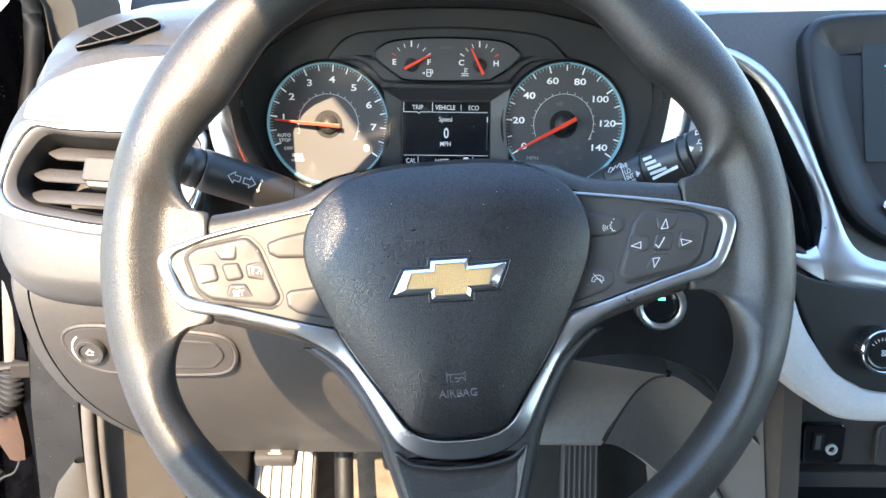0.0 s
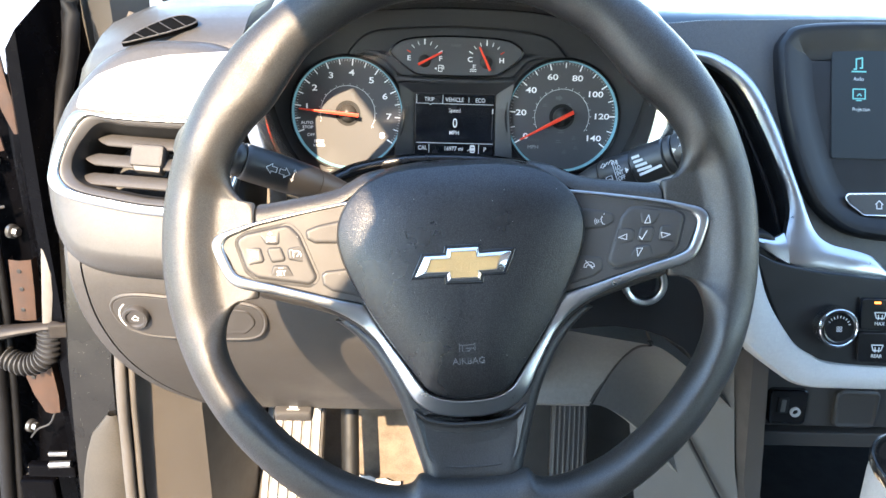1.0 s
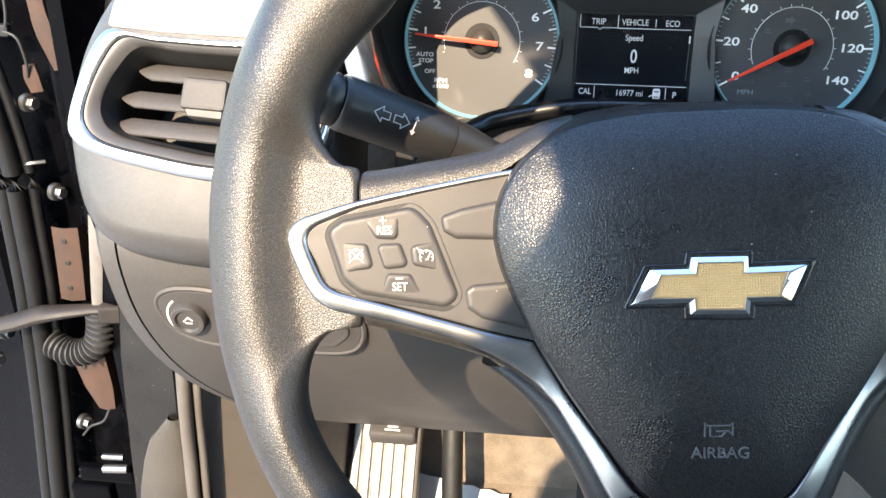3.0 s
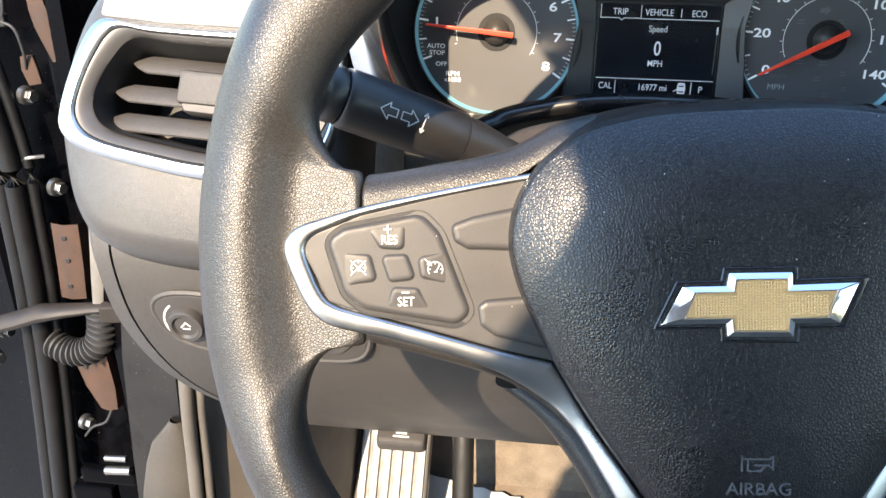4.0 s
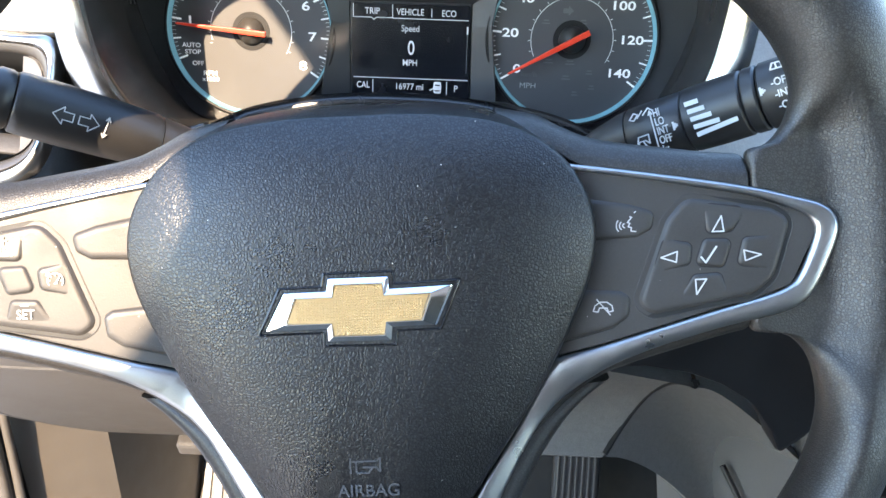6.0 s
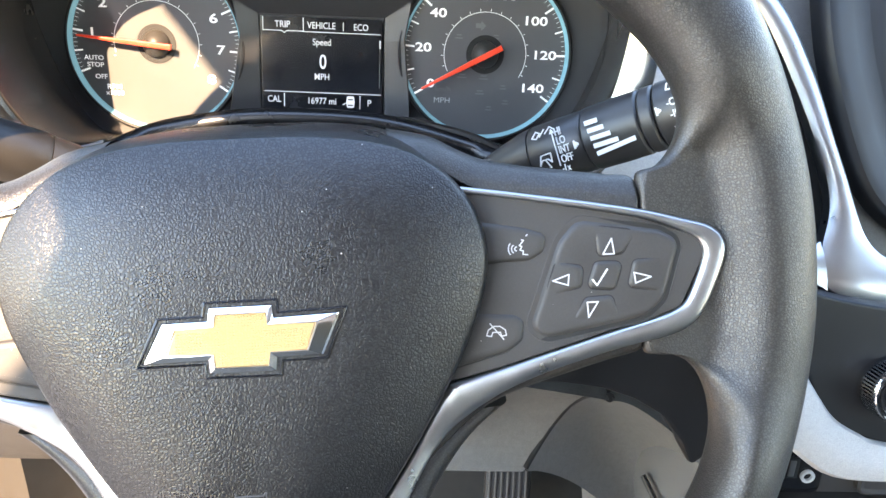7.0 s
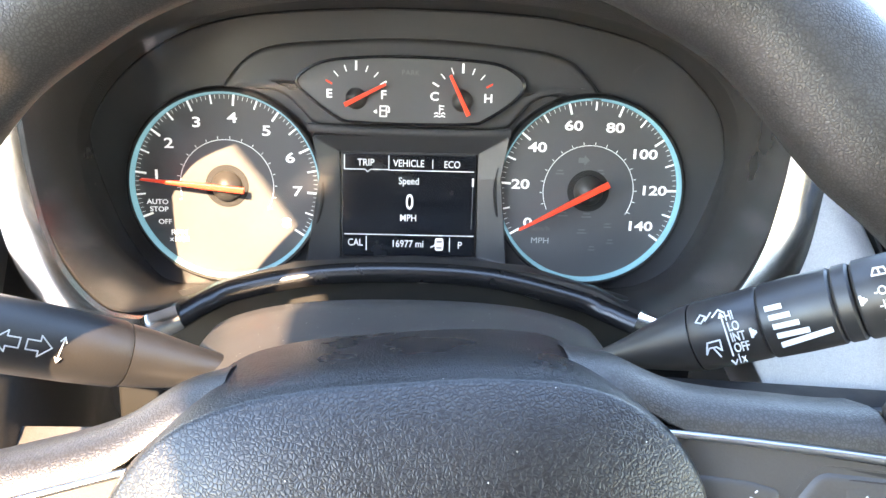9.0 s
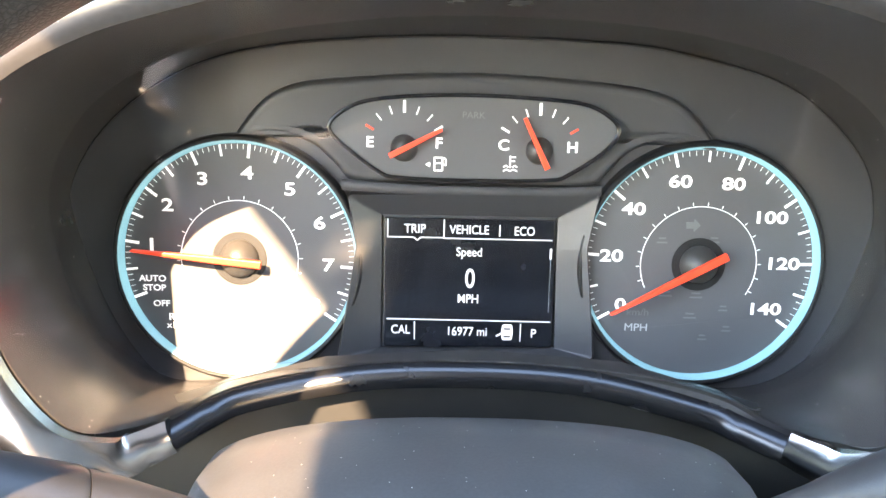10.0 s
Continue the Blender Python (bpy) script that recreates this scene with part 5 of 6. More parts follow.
# ---- centre stack ----
CS = plane_pose(0.36, 0.64, 1.17, 25)
screen = thing("infotainment_screen", CS, "dark touch screen in a rounded black bezel, in the dashboard", "screen")
SC_L = [(32, 93), (-30, 92.5), (-74, 88.5), (-87.5, 79), (-92, 63), (-87, 14.5), (-72.5, -36), (-58.5, -63), (-35, -81), (-4, -87.5), (32, -88.5)]
sc_o = spline(SC_L + [(64 - x, y) for x, y in reversed(SC_L[1:-1])], 5, closed=True)
part("bezel", moulded(sc_o, [(0, -30), (0, 4), (1.5, 8), (4, 10), (9, 10), (20, 4), (30, 2)]), M_MATT, screen, "thick dark bezel")
part("display", plate(rounded([(-45.5, -20.5), (110, -20.5), (110, 72.5), (-45.5, 72.5)], 2, 3), 0, 3.2, 0.3), material("screen_dark", (0.016, 0.021, 0.025, 1), 0.35, vary=0.01, emit=0.15, rough_vary=0.0, spec=0.15), screen, "dim display")
M_TEAL = material("lcd_teal", (0.10, 0.32, 0.31, 1), 0.5, emit=0.08)
M_ICON = material("screen_text", (0.33, 0.38, 0.39, 1), 0.5, emit=0.06)
part("audio_icon", strokes([[(-25.5, 54), (-25.5, 62), (-20.5, 63), (-20.5, 55)], [(-27.3, 53.6), (-25.5, 53.6)], [(-22.3, 54.6), (-20.5, 54.6)], [(-29, 51.6), (-17.5, 51.6)]], 1.2, 3.25), M_TEAL, screen)
part("projection_icon", strokes([[(-28, 29), (-28, 37), (-18, 37), (-18, 29), (-28, 29)], [(-25, 27.6), (-21, 27.6)], [(-24.5, 31.5), (-22.7, 33), (-21, 31.5)]], 1.0, 3.25), M_TEAL, screen)
words("Audio", 3.2, -23.4, 45.4, 3.3, M_ICON, screen, "icon_text", squeeze=0.8)
words("Projection", 3.2, -21.2, 20.2, 3.3, M_ICON, screen, "icon_text", squeeze=0.8)
bar_o = rounded([(-36, -51), (30, -49), (34, -56), (30, -67), (-20, -67), (-32, -58)], 4, 4)
bar = part("button_bar", plate(bar_o, 0, 7.5, 1.2), M_SATIN, screen, "long button bar with a bright edge")
part("bar_edge", band(inset(bar_o, -1.2), 1.3, 2, 7.2, 0.4), M_BRIGHT, bar)
part("home_symbol", strokes([[(-11, -58.5), (-8, -55.5), (-5, -58.5)], [(-10, -58.5), (-10, -62), (-6, -62), (-6, -58.5)]], 0.8, 7.5), M_WHITE, screen)
part("knob", moulded(circle(64, -58, 17, 40), [(0, 2), (0, 16), (1.5, 18), (5, 18)]), M_SATIN, screen)

# dash face round the stack
face = [(-186, 64), (-168, 67), (-144, 62), (-120, 41), (-99, 3), (-82, -45), (-74, -88), (-66, -118), (300, -120), (300, 99), (60, 99), (-60, 97), (-150, 94), (-186, 90)]
part("stack_face", plate(rounded(face, 5, 3), -60, -3, 1.5), M_DASH, dash, "dark grained dash face", CS)
part("grey_trim", plate(rounded([(-176, 40), (-170, 60), (-160, 50), (-132, -10), (-112, -70), (-106, -100), (-170, -110), (-200, -50), (-184, -5)], 4, 4), -50, -8, 2), M_LIGHT, dash, "light grey trim beside the gauges", CS)
cvent = thing("air_vent", CS, "tall dark centre air vent with a silver sweep, in the dashboard", "air vent", "dash air vents")
cv_in = spline([(-172, 58), (-147, 56), (-121, 35), (-101, 1), (-84, -45), (-79, -82), (-86, -90), (-104, -90), (-116, -60), (-136, -6), (-160, 46)], 5, closed=True)
part("vent_duct", moulded(cv_in, [(-1, 0), (0, 1), (1, -2), (3, -14), (5, -45)]), M_BLACK, cvent, "dark duct")
for d in (14, 30):
    rib = [(-160 + d, 50, -4), (-140 + d, 28, -6), (-121 + d, -10, -7), (-104 + d, -52, -6), (-97 + d, -84, -4)]
    part("slat", ribbon(spline(rib, 5), [4.5] * 21, 2, 0.8, normal=(0.5, 0, 1)), M_GLOSS, cvent, "dark upright slat")
SW_L = spline([(-190, 54, 2), (-166, 58, 4), (-145, 52.5, 6), (-122, 33, 8), (-103, -3, 9), (-92, -32.3, 12), (-86, -50, 13), (-84, -68, 14), (-88, -86, 16), (-90, -101, 18), (-80, -111, 20), (-58, -115, 20), (-36, -117, 20), (-18, -119, 18), (-7, -120, 16)], 6)
SW_R = spline([(-186, 66, 2), (-164, 67, 4), (-139, 61.5, 6), (-112, 41, 8), (-93, 5, 9), (-81.5, -32.3, 13), (-75, -51, 14), (-70.5, -68, 16), (-66, -80, 17), (-60, -88, 18), (-51, -93, 18), (-38, -96, 18), (-26, -99, 18), (-16, -103, 17), (-8, -111, 16)], 6)
swb = bmesh.new()
grid(swb, [[a * (1 - e) + b * e + np.array((0, 0, z)) for a, b in zip(SW_L, SW_R)] for e, z in ((0, -8), (0, 0), (0.15, 1.8), (0.4, 2.8), (0.65, 2.4), (0.88, 1.0), (1, -0.6), (1, -8))])
part("silver_sweep", swb, M_CHROME, cvent, "satin silver sweep")
HK_T = spline([(-124, -83, 17), (-110, -86.7, 17), (-97, -88, 17), (-89, -84, 16)], 5)
HK_B = spline([(-124, -90, 18), (-110, -95, 19), (-99, -102, 20), (-86, -109, 20)], 5)
hkb = bmesh.new()
grid(hkb, [[a * (1 - e) + b * e + np.array((0, 0, z)) for a, b in zip(HK_T, HK_B)] for e, z in ((0, -9), (0, -0.6), (0.25, 1.4), (0.6, 1.6), (1, -0.8), (1, -9))])
part("vent_lip", hkb, M_CHROME, cvent, "satin silver lower lip")

# climate panel
CP = plane_pose(0.30, 0.545, 1.046, 15)
clim = thing("climate_panel", CP, "gloss black climate panel with a ribbed chrome knob", "climate control")
cl_o = spline([(-60, 50), (-52, 28), (-44, 10), (-32, -15), (-20, -26), (-8, -32), (20, -37), (50, -38.5), (110, -38.5), (180, -36), (186, 0), (180, 28), (110, 29), (43, 32), (15, 35), (-7, 37), (-32, 41), (-46, 45)], 4, closed=True)
part("panel", plate(cl_o, -40, -4, 1.5), M_MATT, clim)
kn = part("knob", moulded(circle(2.8, -4.2, 14.5, 48), [(0, -4), (0, 8), (1.2, 9.5), (2.4, 9.8), (3.0, 8.6), (4, 8.4)]), M_GLOSS, clim, "fan speed knob")
ribs = bmesh.new()
for i in range(56):
    a = 2 * math.pi * i / 56
    q = [(14.4, -0.055), (16.3, -0.028), (16.3, 0.028), (14.4, 0.055)]
    lo = [ribs.verts.new((2.8 + r * math.cos(a + d), -4.2 + r * math.sin(a + d), -3)) for r, d in q]
    hi = [ribs.verts.new((2.8 + (r - 0.8) * math.cos(a + d), -4.2 + (r - 0.8) * math.sin(a + d), 8.6)) for r, d in q]
    for j in range(4):
        ribs.faces.new((lo[j], lo[(j + 1) % 4], hi[(j + 1) % 4], hi[j]))
    ribs.faces.new(hi)
part("knob_ribs", ribs, M_BRIGHT, kn, "ribbed chrome edge", sharp=20)
part("knob_ring", band(circle(2.8, -4.2, 15.0, 48), 1.6, 6, 9.9, 0.8), M_BRIGHT, kn)
fanpath = [[(2.8 + 8 * math.cos(radians(a)), -4.2 + 8 * math.sin(radians(a))), (2.8 + 9.6 * math.cos(radians(a)), -4.2 + 9.6 * math.sin(radians(a)))] for a in range(20, 150, 16)]
part("fan_marks", strokes(fanpath + [[(3.4 + 0.9 * math.cos(a) + u, -5.0 + 0.9 * math.sin(a) + v) for a in np.linspace(0, 2 * math.pi, 8)] for u, v in ((-1.1, 1.1), (-1.1, -1.1), (1.1, 1.1), (1.1, -1.1))], 0.5, 8.45), M_WHITE, kn)
for y0, y1, txt in ((-7, 18, "MAX"), (-33, -9, "REAR")):
    b = part("button", plate(rounded([(24, y0), (60, y0), (60, y1), (23, y1)], 3, 3), -6, 0.5, 0.8), M_GLOSS, clim, "gloss black button")
    words(txt, 3.0, 38.5, y0 + 5, 0.6, M_WHITE, b, "button_text", squeeze=0.9)
    part("defrost_symbol", strokes([[(34, y0 + 14), (43, y0 + 14), (41.5, y0 + 9.5), (35.5, y0 + 9.5), (34, y0 + 14)], [(37, y0 + 8.5), (37, y0 + 12)], [(40, y0 + 8.5), (40, y0 + 12)]], 0.8, 0.55), M_WHITE, b)
part("indicator_lamp", soft_box(bmesh.new(), 33, 38, 14, 15.6, 0.4, 0.8, 0.3), material("amber_lamp", (0.9, 0.2, 0.03, 1), 0.4, emit=1.2), clim, "lit amber lamp")
T_IN = spline([(-60, 56), (-59, 44.8), (-51.6, 22.7), (-44.1, 6.7), (-33, -9.3), (-22.6, -21.8), (-9, -29.7), (3.9, -34.5), (47.4, -36.7), (110, -37), (186, -35)], 5)
T_OUT = spline([(-63, 56), (-66, 44), (-71, 20), (-71, 0), (-67.5, -16.4), (-56.8, -27.6), (-43.5, -38.8), (-20, -53), (20, -55.5), (100, -54.7), (186, -53)], 5)
tb = bmesh.new()
grid(tb, [[(*(np.array(o) * (1 - e) + np.array(i) * e), z) for o, i in zip(T_OUT, T_IN)] for e, z in ((-0.02, -50), (-0.02, -3), (0.06, 0), (0.35, 2.0), (0.7, 1.2), (0.94, -1.5), (1.0, -5), (1.0, -30))], cap0=False)
part("grey_trim", tb, M_LIGHT, dash, "light grey sweep under the climate panel", CP)

# lower centre: cubby with sockets
LC = plane_pose(0.37, 0.655, 0.89, 5)
cub = thing("socket_panel", LC, "dark lower panel with a USB and an audio socket", "socket panel")
part("back", plate(rounded([(-66, -20), (260, -20), (260, 40), (-66, 60)], 6, 3), -10, -2, 1), M_SATIN, cub)
usb_o = rounded([(-50, -16), (-14, -16), (-15, 22), (-53, 22)], 5, 4)
part("socket_frame", moulded(usb_o, [(0, -4), (0, 3), (1.2, 4), (3, 3.4)]), M_GLOSS, cub)
part("usb_socket", plate(rounded([(-43, -3), (-33, -3), (-33, 14), (-43, 14)], 1, 2), 2, 5.2, 0.5), M_BLACK, cub)
part("usb_tongue", plate(rounded([(-40.5, -1), (-36, -1), (-36, 12), (-40.5, 12)], 0.5, 2), 5, 5.8, 0.2), M_STEEL, cub)
part("audio_socket", band(circle(-25.5, -1.5, 5, 24), 2.0, 2, 6, 0.6), M_WHITE, cub, "white-ringed audio socket")
part("blank_socket", moulded(rounded([(14, -18), (56, -18), (56, 22), (12, 22)], 7, 4), [(0, -4), (0, 3), (2, 4), (5, 3)]), M_SATIN, cub)
part("shelf", plate(rounded([(-70, -40), (260, -40), (260, -24), (-70, -24)], 3, 3), -60, 4, 2), M_SATIN, cub)

# console side, gear selector
con = thing("centre_console", Matrix(), "dark centre console with a grey carpeted side", "console")
cb = bmesh.new()
grid(cb, [[(0.262, 0.64, 0.985), (0.275, 0.66, 0.84), (0.31, 0.62, 0.66), (0.32, 0.60, 0.42)], [(0.270, 0.60, 0.985), (0.292, 0.615, 0.83), (0.315, 0.56, 0.69), (0.33, 0.50, 0.42)], [(0.284, 0.597, 0.975), (0.308, 0.61, 0.82), (0.33, 0.55, 0.69), (0.345, 0.48, 0.42)], [(0.294, 0.62, 0.97), (0.318, 0.64, 0.80), (0.345, 0.60, 0.67), (0.36, 0.50, 0.42)]])
part("side_cheek", cb, M_SATIN, con, unit=False)
part("cubby_floor", box(bmesh.new(), 0.335, 0.65, 0.40, 0.95, 0.70, 0.74), M_BLACK, con, unit=False)
part("cubby_back", box(bmesh.new(), 0.31, 0.70, 0.80, 0.82, 0.70, 0.90), M_BLACK, con, unit=False)
cp_ = bmesh.new()
grid(cp_, [spline([(0.195, 0.76, 0.945), (0.235, 0.675, 0.95), (0.268, 0.632, 0.955)], 5), spline([(0.205, 0.75, 0.85), (0.25, 0.665, 0.845), (0.285, 0.625, 0.84)], 5), spline([(0.22, 0.73, 0.74), (0.275, 0.64, 0.73), (0.31, 0.60, 0.72)], 5), spline([(0.25, 0.70, 0.50), (0.30, 0.60, 0.50), (0.33, 0.56, 0.50)], 5)])
part("side_panel", cp_, material("console_grey", (0.075, 0.075, 0.074, 1), 0.7, fine=0.0003, vary=0.1), con, "grey textured console side", unit=False)
part("panel_seam", tube([(0.236, 0.672, 0.868), (0.262, 0.640, 0.825), (0.286, 0.610, 0.785)], 0.0022, 8), M_BLACK, con, unit=False)
gear = thing("gear_selector", pose(0.345, 0.45, 0.935, 0, 0, 0), "dark gear selector with a chrome edge, on the centre console", "gear selector")
part("knob", domed(ellipse(0, 0, 34, 46), (0, 0), 40, 62, 60, power=2.6, steps=10), M_GLOSS, gear)
part("chrome_edge", band(ellipse(0, 0, 36, 48), 3, 34, 41, 2), M_BRIGHT, gear)
part("knob_side", moulded(ellipse(0, 0, 35, 47), [(4, -60), (1.5, -20), (0, 20), (0.4, 34)], cap1=False), M_LIGHT, gear, "pale grey side of the knob")

# start button and right knee panel
SB = plane_pose(0.159, 0.572, 1.061, 8)
part("lower_right_face", plate(rounded([(-77, -46), (-60, -45), (-36, -42), (-18, -41), (6, -44), (24, -50), (41, -60), (54, -77), (61, -92), (74, -80), (100, -45), (109, 42), (-81, 52)], [6, 10, 20, 20, 20, 20, 20, 12, 3, 6, 14, 14, 14], 4), -30, -8, 3), M_MATT, dash, "black panel round the start button", SB)
start = thing("start_button", SB, "round start button with a chrome ring, in the dash", "button")
part("ring", moulded(circle(0, 0, 18, 44), [(0, -8), (0, 2), (0.8, 3.4), (2.2, 3.6), (5.0, 2.2), (5.6, -1)], cap1=False), M_CHROME, start, "chrome ring")
part("cap", domed(circle(0, 0, 12.6, 40), (0, 0), 0, 1.5, 4, steps=5), M_GLOSS, start)
part("lamp", soft_box(bmesh.new(), -2.5, 2.5, 4, 6, 1, 1.9, 0.4), material("green_lamp", (0.05, 0.75, 0.2, 1), 0.4, emit=1.5), start, "lit green lamp")
# concave knee bolster: a bowl below the start button
def split(v):
    """The curved joint between the two knee panels."""
    return 0.180 - 0.004 * v - 0.034 * v ** 2.2


def bowl_point(x, v, deep=0.036):
    top = 1.004 - 0.17 * max(0, x - 0.085)
    bot = 0.901 - 0.10 * max(0, x - 0.20)
    return (x, 0.602 + 0.036 * v ** 1.3 + 4 * v * (1 - v) * deep + 0.10 * max(0, x - 0.2), top + (bot - top) * v)


def bowl(left, right, n):
    rows_ = []
    for i in range(n + 1):
        prof = []
        for k_ in range(13):
            v = k_ / 12
            x = left(v) + (right(v) - left(v)) * i / n
            prof.append(bowl_point(x, v))
        x, y, z = prof[-1]
        prof = [(prof[0][0], prof[0][1] + 0.02, prof[0][2] + 0.004)] + prof + [(x, y + 0.006, z - 0.006), (x, y + 0.12, z + 0.01)]
        rows_.append(prof)
    return world_loft(rows_)


part("right_panel", bowl(lambda v: 0.085, lambda v: split(v) - 0.0012, 12), M_KNEE, kb, "dark concave knee panel", unit=False)
# the outer panel: a curved sweep from the joint down to the console
op = bmesh.new()
op_rows = []
for i in range(17):
    s_ = i / 16
    prof = []
    for k_ in range(13):
        v = k_ / 12
        x0, y0, z0 = bowl_point(split(v) + 0.0012, v)
        x = x0 + (0.285 - x0) * s_ - 0.012 * math.sin(math.pi * s_) * (1 - v)
        arc = 0.040 * s_ + 0.055 * s_ * s_
        low = 0.155 * s_ ** 1.25 * v
        prof.append((x, y0 + 0.030 * s_ + 0.020 * math.sin(math.pi * s_) * (0.4 + 0.6 * v), z0 - arc * (1 - v) - low))
    x, y, z = prof[-1]
    op_rows.append([(prof[0][0], prof[0][1] + 0.02, prof[0][2] + 0.004)] + prof + [(x - 0.003, y + 0.008, z - 0.003), (x - 0.006, y + 0.06, z + 0.01)])
part("outer_panel", world_loft(op_rows), M_KNEE, kb, "grey sweep joining the console", unit=False)
part("seam", tube([(x, y + 0.003, z) for x, y, z in (bowl_point(split(v), v) for v in np.linspace(0, 1, 14))], 0.003, 8), M_BLACK, kb, unit=False)

# ---- footwell ----
floor = solid("floor", box(bmesh.new(), -0.46, 1.1, -1.2, 1.15, 0.40, 0.46), M_CARPET, "beige-grey carpeted car floor", "floor", kind="structure")
fw = bmesh.new()
grid(fw, [[(-0.46, 0.88, 0.44), (-0.46, 1.03, 0.50), (-0.46, 1.10, 0.70), (-0.46, 1.13, 1.14), (-0.46, 1.055, 1.205)], [(1.1, 0.88, 0.44), (1.1, 1.03, 0.50), (1.1, 1.10, 0.70), (1.1, 1.13, 1.14), (1.1, 1.055, 1.205)]])
solid("firewall", fw, M_CARPET, "carpeted toe board of the footwell", "wall", kind="structure")
foot = thing("footrest", pose(-0.215, 0.93, 0.55, 50, 0, 0), "pale ribbed footrest on the toe board", "footrest")
part("plate", soft_box(bmesh.new(), -45, 45, -140, 140, -10, 0, 6), M_SATIN, foot)
for x in range(-35, 40, 14):
    part("rib", soft_box(bmesh.new(), x - 4.5, x + 4.5, -130, 130, -1, 5, 2), M_LIGHT, foot)
brake = thing("brake_pedal", pose(-0.122, 0.905, 0.485, 55, 0, 0), "black rubber brake pedal on an arm", "pedal", "pedals")
part("pad", soft_box(bmesh.new(), -45, 45, -30, 30, -8, 8, 8), M_RUBBER, brake)
part("arm", tube([(0, 10, -5), (-5, 70, 12), (-9, 170, 28), (-10, 340, 36)], 13, 12), M_BLACK, brake)
gas = thing("accelerator_pedal", pose(0.186, 0.945, 0.628, 62, 0, -4), "ribbed black accelerator pedal", "pedal", "pedals")
part("pad", soft_box(bmesh.new(), -27, 27, -85, 85, -8, 2, 7), M_RUBBER, gas)
for x in range(-21, 24, 7):
    part("rib", soft_box(bmesh.new(), x - 1.6, x + 1.6, -78, 78, 1, 5, 1), M_SATIN, gas)

# black sheet added where the toe board's carpet lies in deep shade
toe_shade_b = bmesh.new()
grid(toe_shade_b, [[(x, 0.872 - 0.02 * (x > 0.3), 0.452), (x, 0.99, 0.50), (x, 1.055, 0.62), (x, 1.085, 0.80), (x, 1.10, 0.95)] for x in (0.03, 0.10, 0.17, 0.24, 0.40)])
solid("toe_board_shade", toe_shade_b, M_BLACK, "black sheet in place of the deep shade behind the accelerator", "floor cover", kind="structure")

paper = bmesh.new()
grid(paper, [[(-0.19 + 0.012 * u, 1.025 - 0.25 * v - 0.002 * u, max(0.466, 0.447 + (0.145 - 0.25 * v - 0.002 * u) * 0.4) + 0.009 + 0.002 * math.sin(3 * u + 5 * v)) for u in range(0, 12)] for v in (0, 0.25, 0.5, 0.75, 1.0)])
solid("paper_floor_mat", paper, material("white_paper", (0.75, 0.74, 0.72, 1), 0.8, vary=0.04), "white protective paper sheet on the carpet", "paper sheet")


# ---- door opening: hinge pillar, hinges, seals ----
pillar = thing("hinge_pillar", Matrix(), "gloss black painted door pillar with dust specks", "car body", kind="structure")
hp = bmesh.new()
hp_rows = []
HP = [(-0.80, 0.90, 1.205), (-0.62, 0.855, 1.20), (-0.565, 0.835, 1.20), (-0.545, 0.845, 1.195), (-0.53, 0.832, 1.19), (-0.47, 0.830, 1.175), (-0.455, 0.815, 1.165), (-0.440, 0.79, 1.195), (-0.425, 0.785, 1.215), (-0.41, 0.83, 1.245), (-0.38, 0.9, 1.32)]
for f in (0.0, 0.3, 0.6, 0.8, 0.93, 1.0):
    hp_rows.append([(x, y + (0.05 * max(0, 0.25 + (top - 0.25) * f - 1.05) if x > -0.46 else 0), 0.25 + (top - 0.25) * f) for x, y, top in HP])
grid(hp, hp_rows)
part("pillar_face", hp, M_PAINT, pillar, unit=False)
fl = bmesh.new()
grid(fl, [[(-0.452, 0.775, 0.30), (-0.438, 0.773, 0.62), (-0.428, 0.770, 0.75), (-0.420, 0.772, 0.86), (-0.42, 0.80, 1.0)], [(-0.446, 0.758, 0.30), (-0.431, 0.757, 0.62), (-0.421, 0.755, 0.75), (-0.413, 0.757, 0.86), (-0.412, 0.797, 1.0)],
          [(-0.380, 0.760, 0.30), (-0.376, 0.757, 0.62), (-0.371, 0.755, 0.75), (-0.366, 0.757, 0.86), (-0.361, 0.80, 1.0)], [(-0.362, 0.79, 0.30), (-0.359, 0.79, 0.62), (-0.357, 0.79, 0.75), (-0.352, 0.79, 0.86), (-0.347, 0.83, 1.0)]])
part("inner_flange", fl, material("dusty_black_paint", (0.010, 0.0095, 0.009, 1), 0.3, vary=0.35, scale=25, spec=0.35, dust=0.03), pillar, "dusty gloss black flange", unit=False)
ps = [(-0.447, 0.789, 0.885), (-0.440, 0.787, 0.92), (-0.434, 0.787, 0.955), (-0.430, 0.79, 0.99), (-0.426, 0.80, 1.03)]
part("sealer_strip", ribbon(ps, [0.009, 0.011, 0.012, 0.012, 0.011], 0.004, 0.001, normal=(0.1, -1, 0)), material("seam_sealer", (0.13, 0.122, 0.11, 1), 0.65, fine=0.0003, vary=0.2), pillar, "pale seam strip", unit=False)
st = bmesh.new()
SILL = [(0.797, -0.377), (0.785, -0.386), (0.770, -0.398), (0.745, -0.407), (0.71, -0.416), (0.67, -0.423), (0.60, -0.430), (0.45, -0.440), (0.32, -0.446)]
grid(st, [[(x - 0.001, 0.757, z), (x, 0.7515, z), (x + 0.003, 0.7495, z), ((x - 0.366) / 2, 0.749, z), (-0.369, 0.7495, z), (-0.366, 0.7515, z), (-0.366, 0.757, z)] for z, x in SILL])
part("sill_trim", st, material("sill_plastic", (0.042, 0.037, 0.030, 1), 0.42, fine=0.0002, vary=0.25, scale=22), pillar, "beige-grey sill trim with a rounded top", unit=False)
brk = bmesh.new()
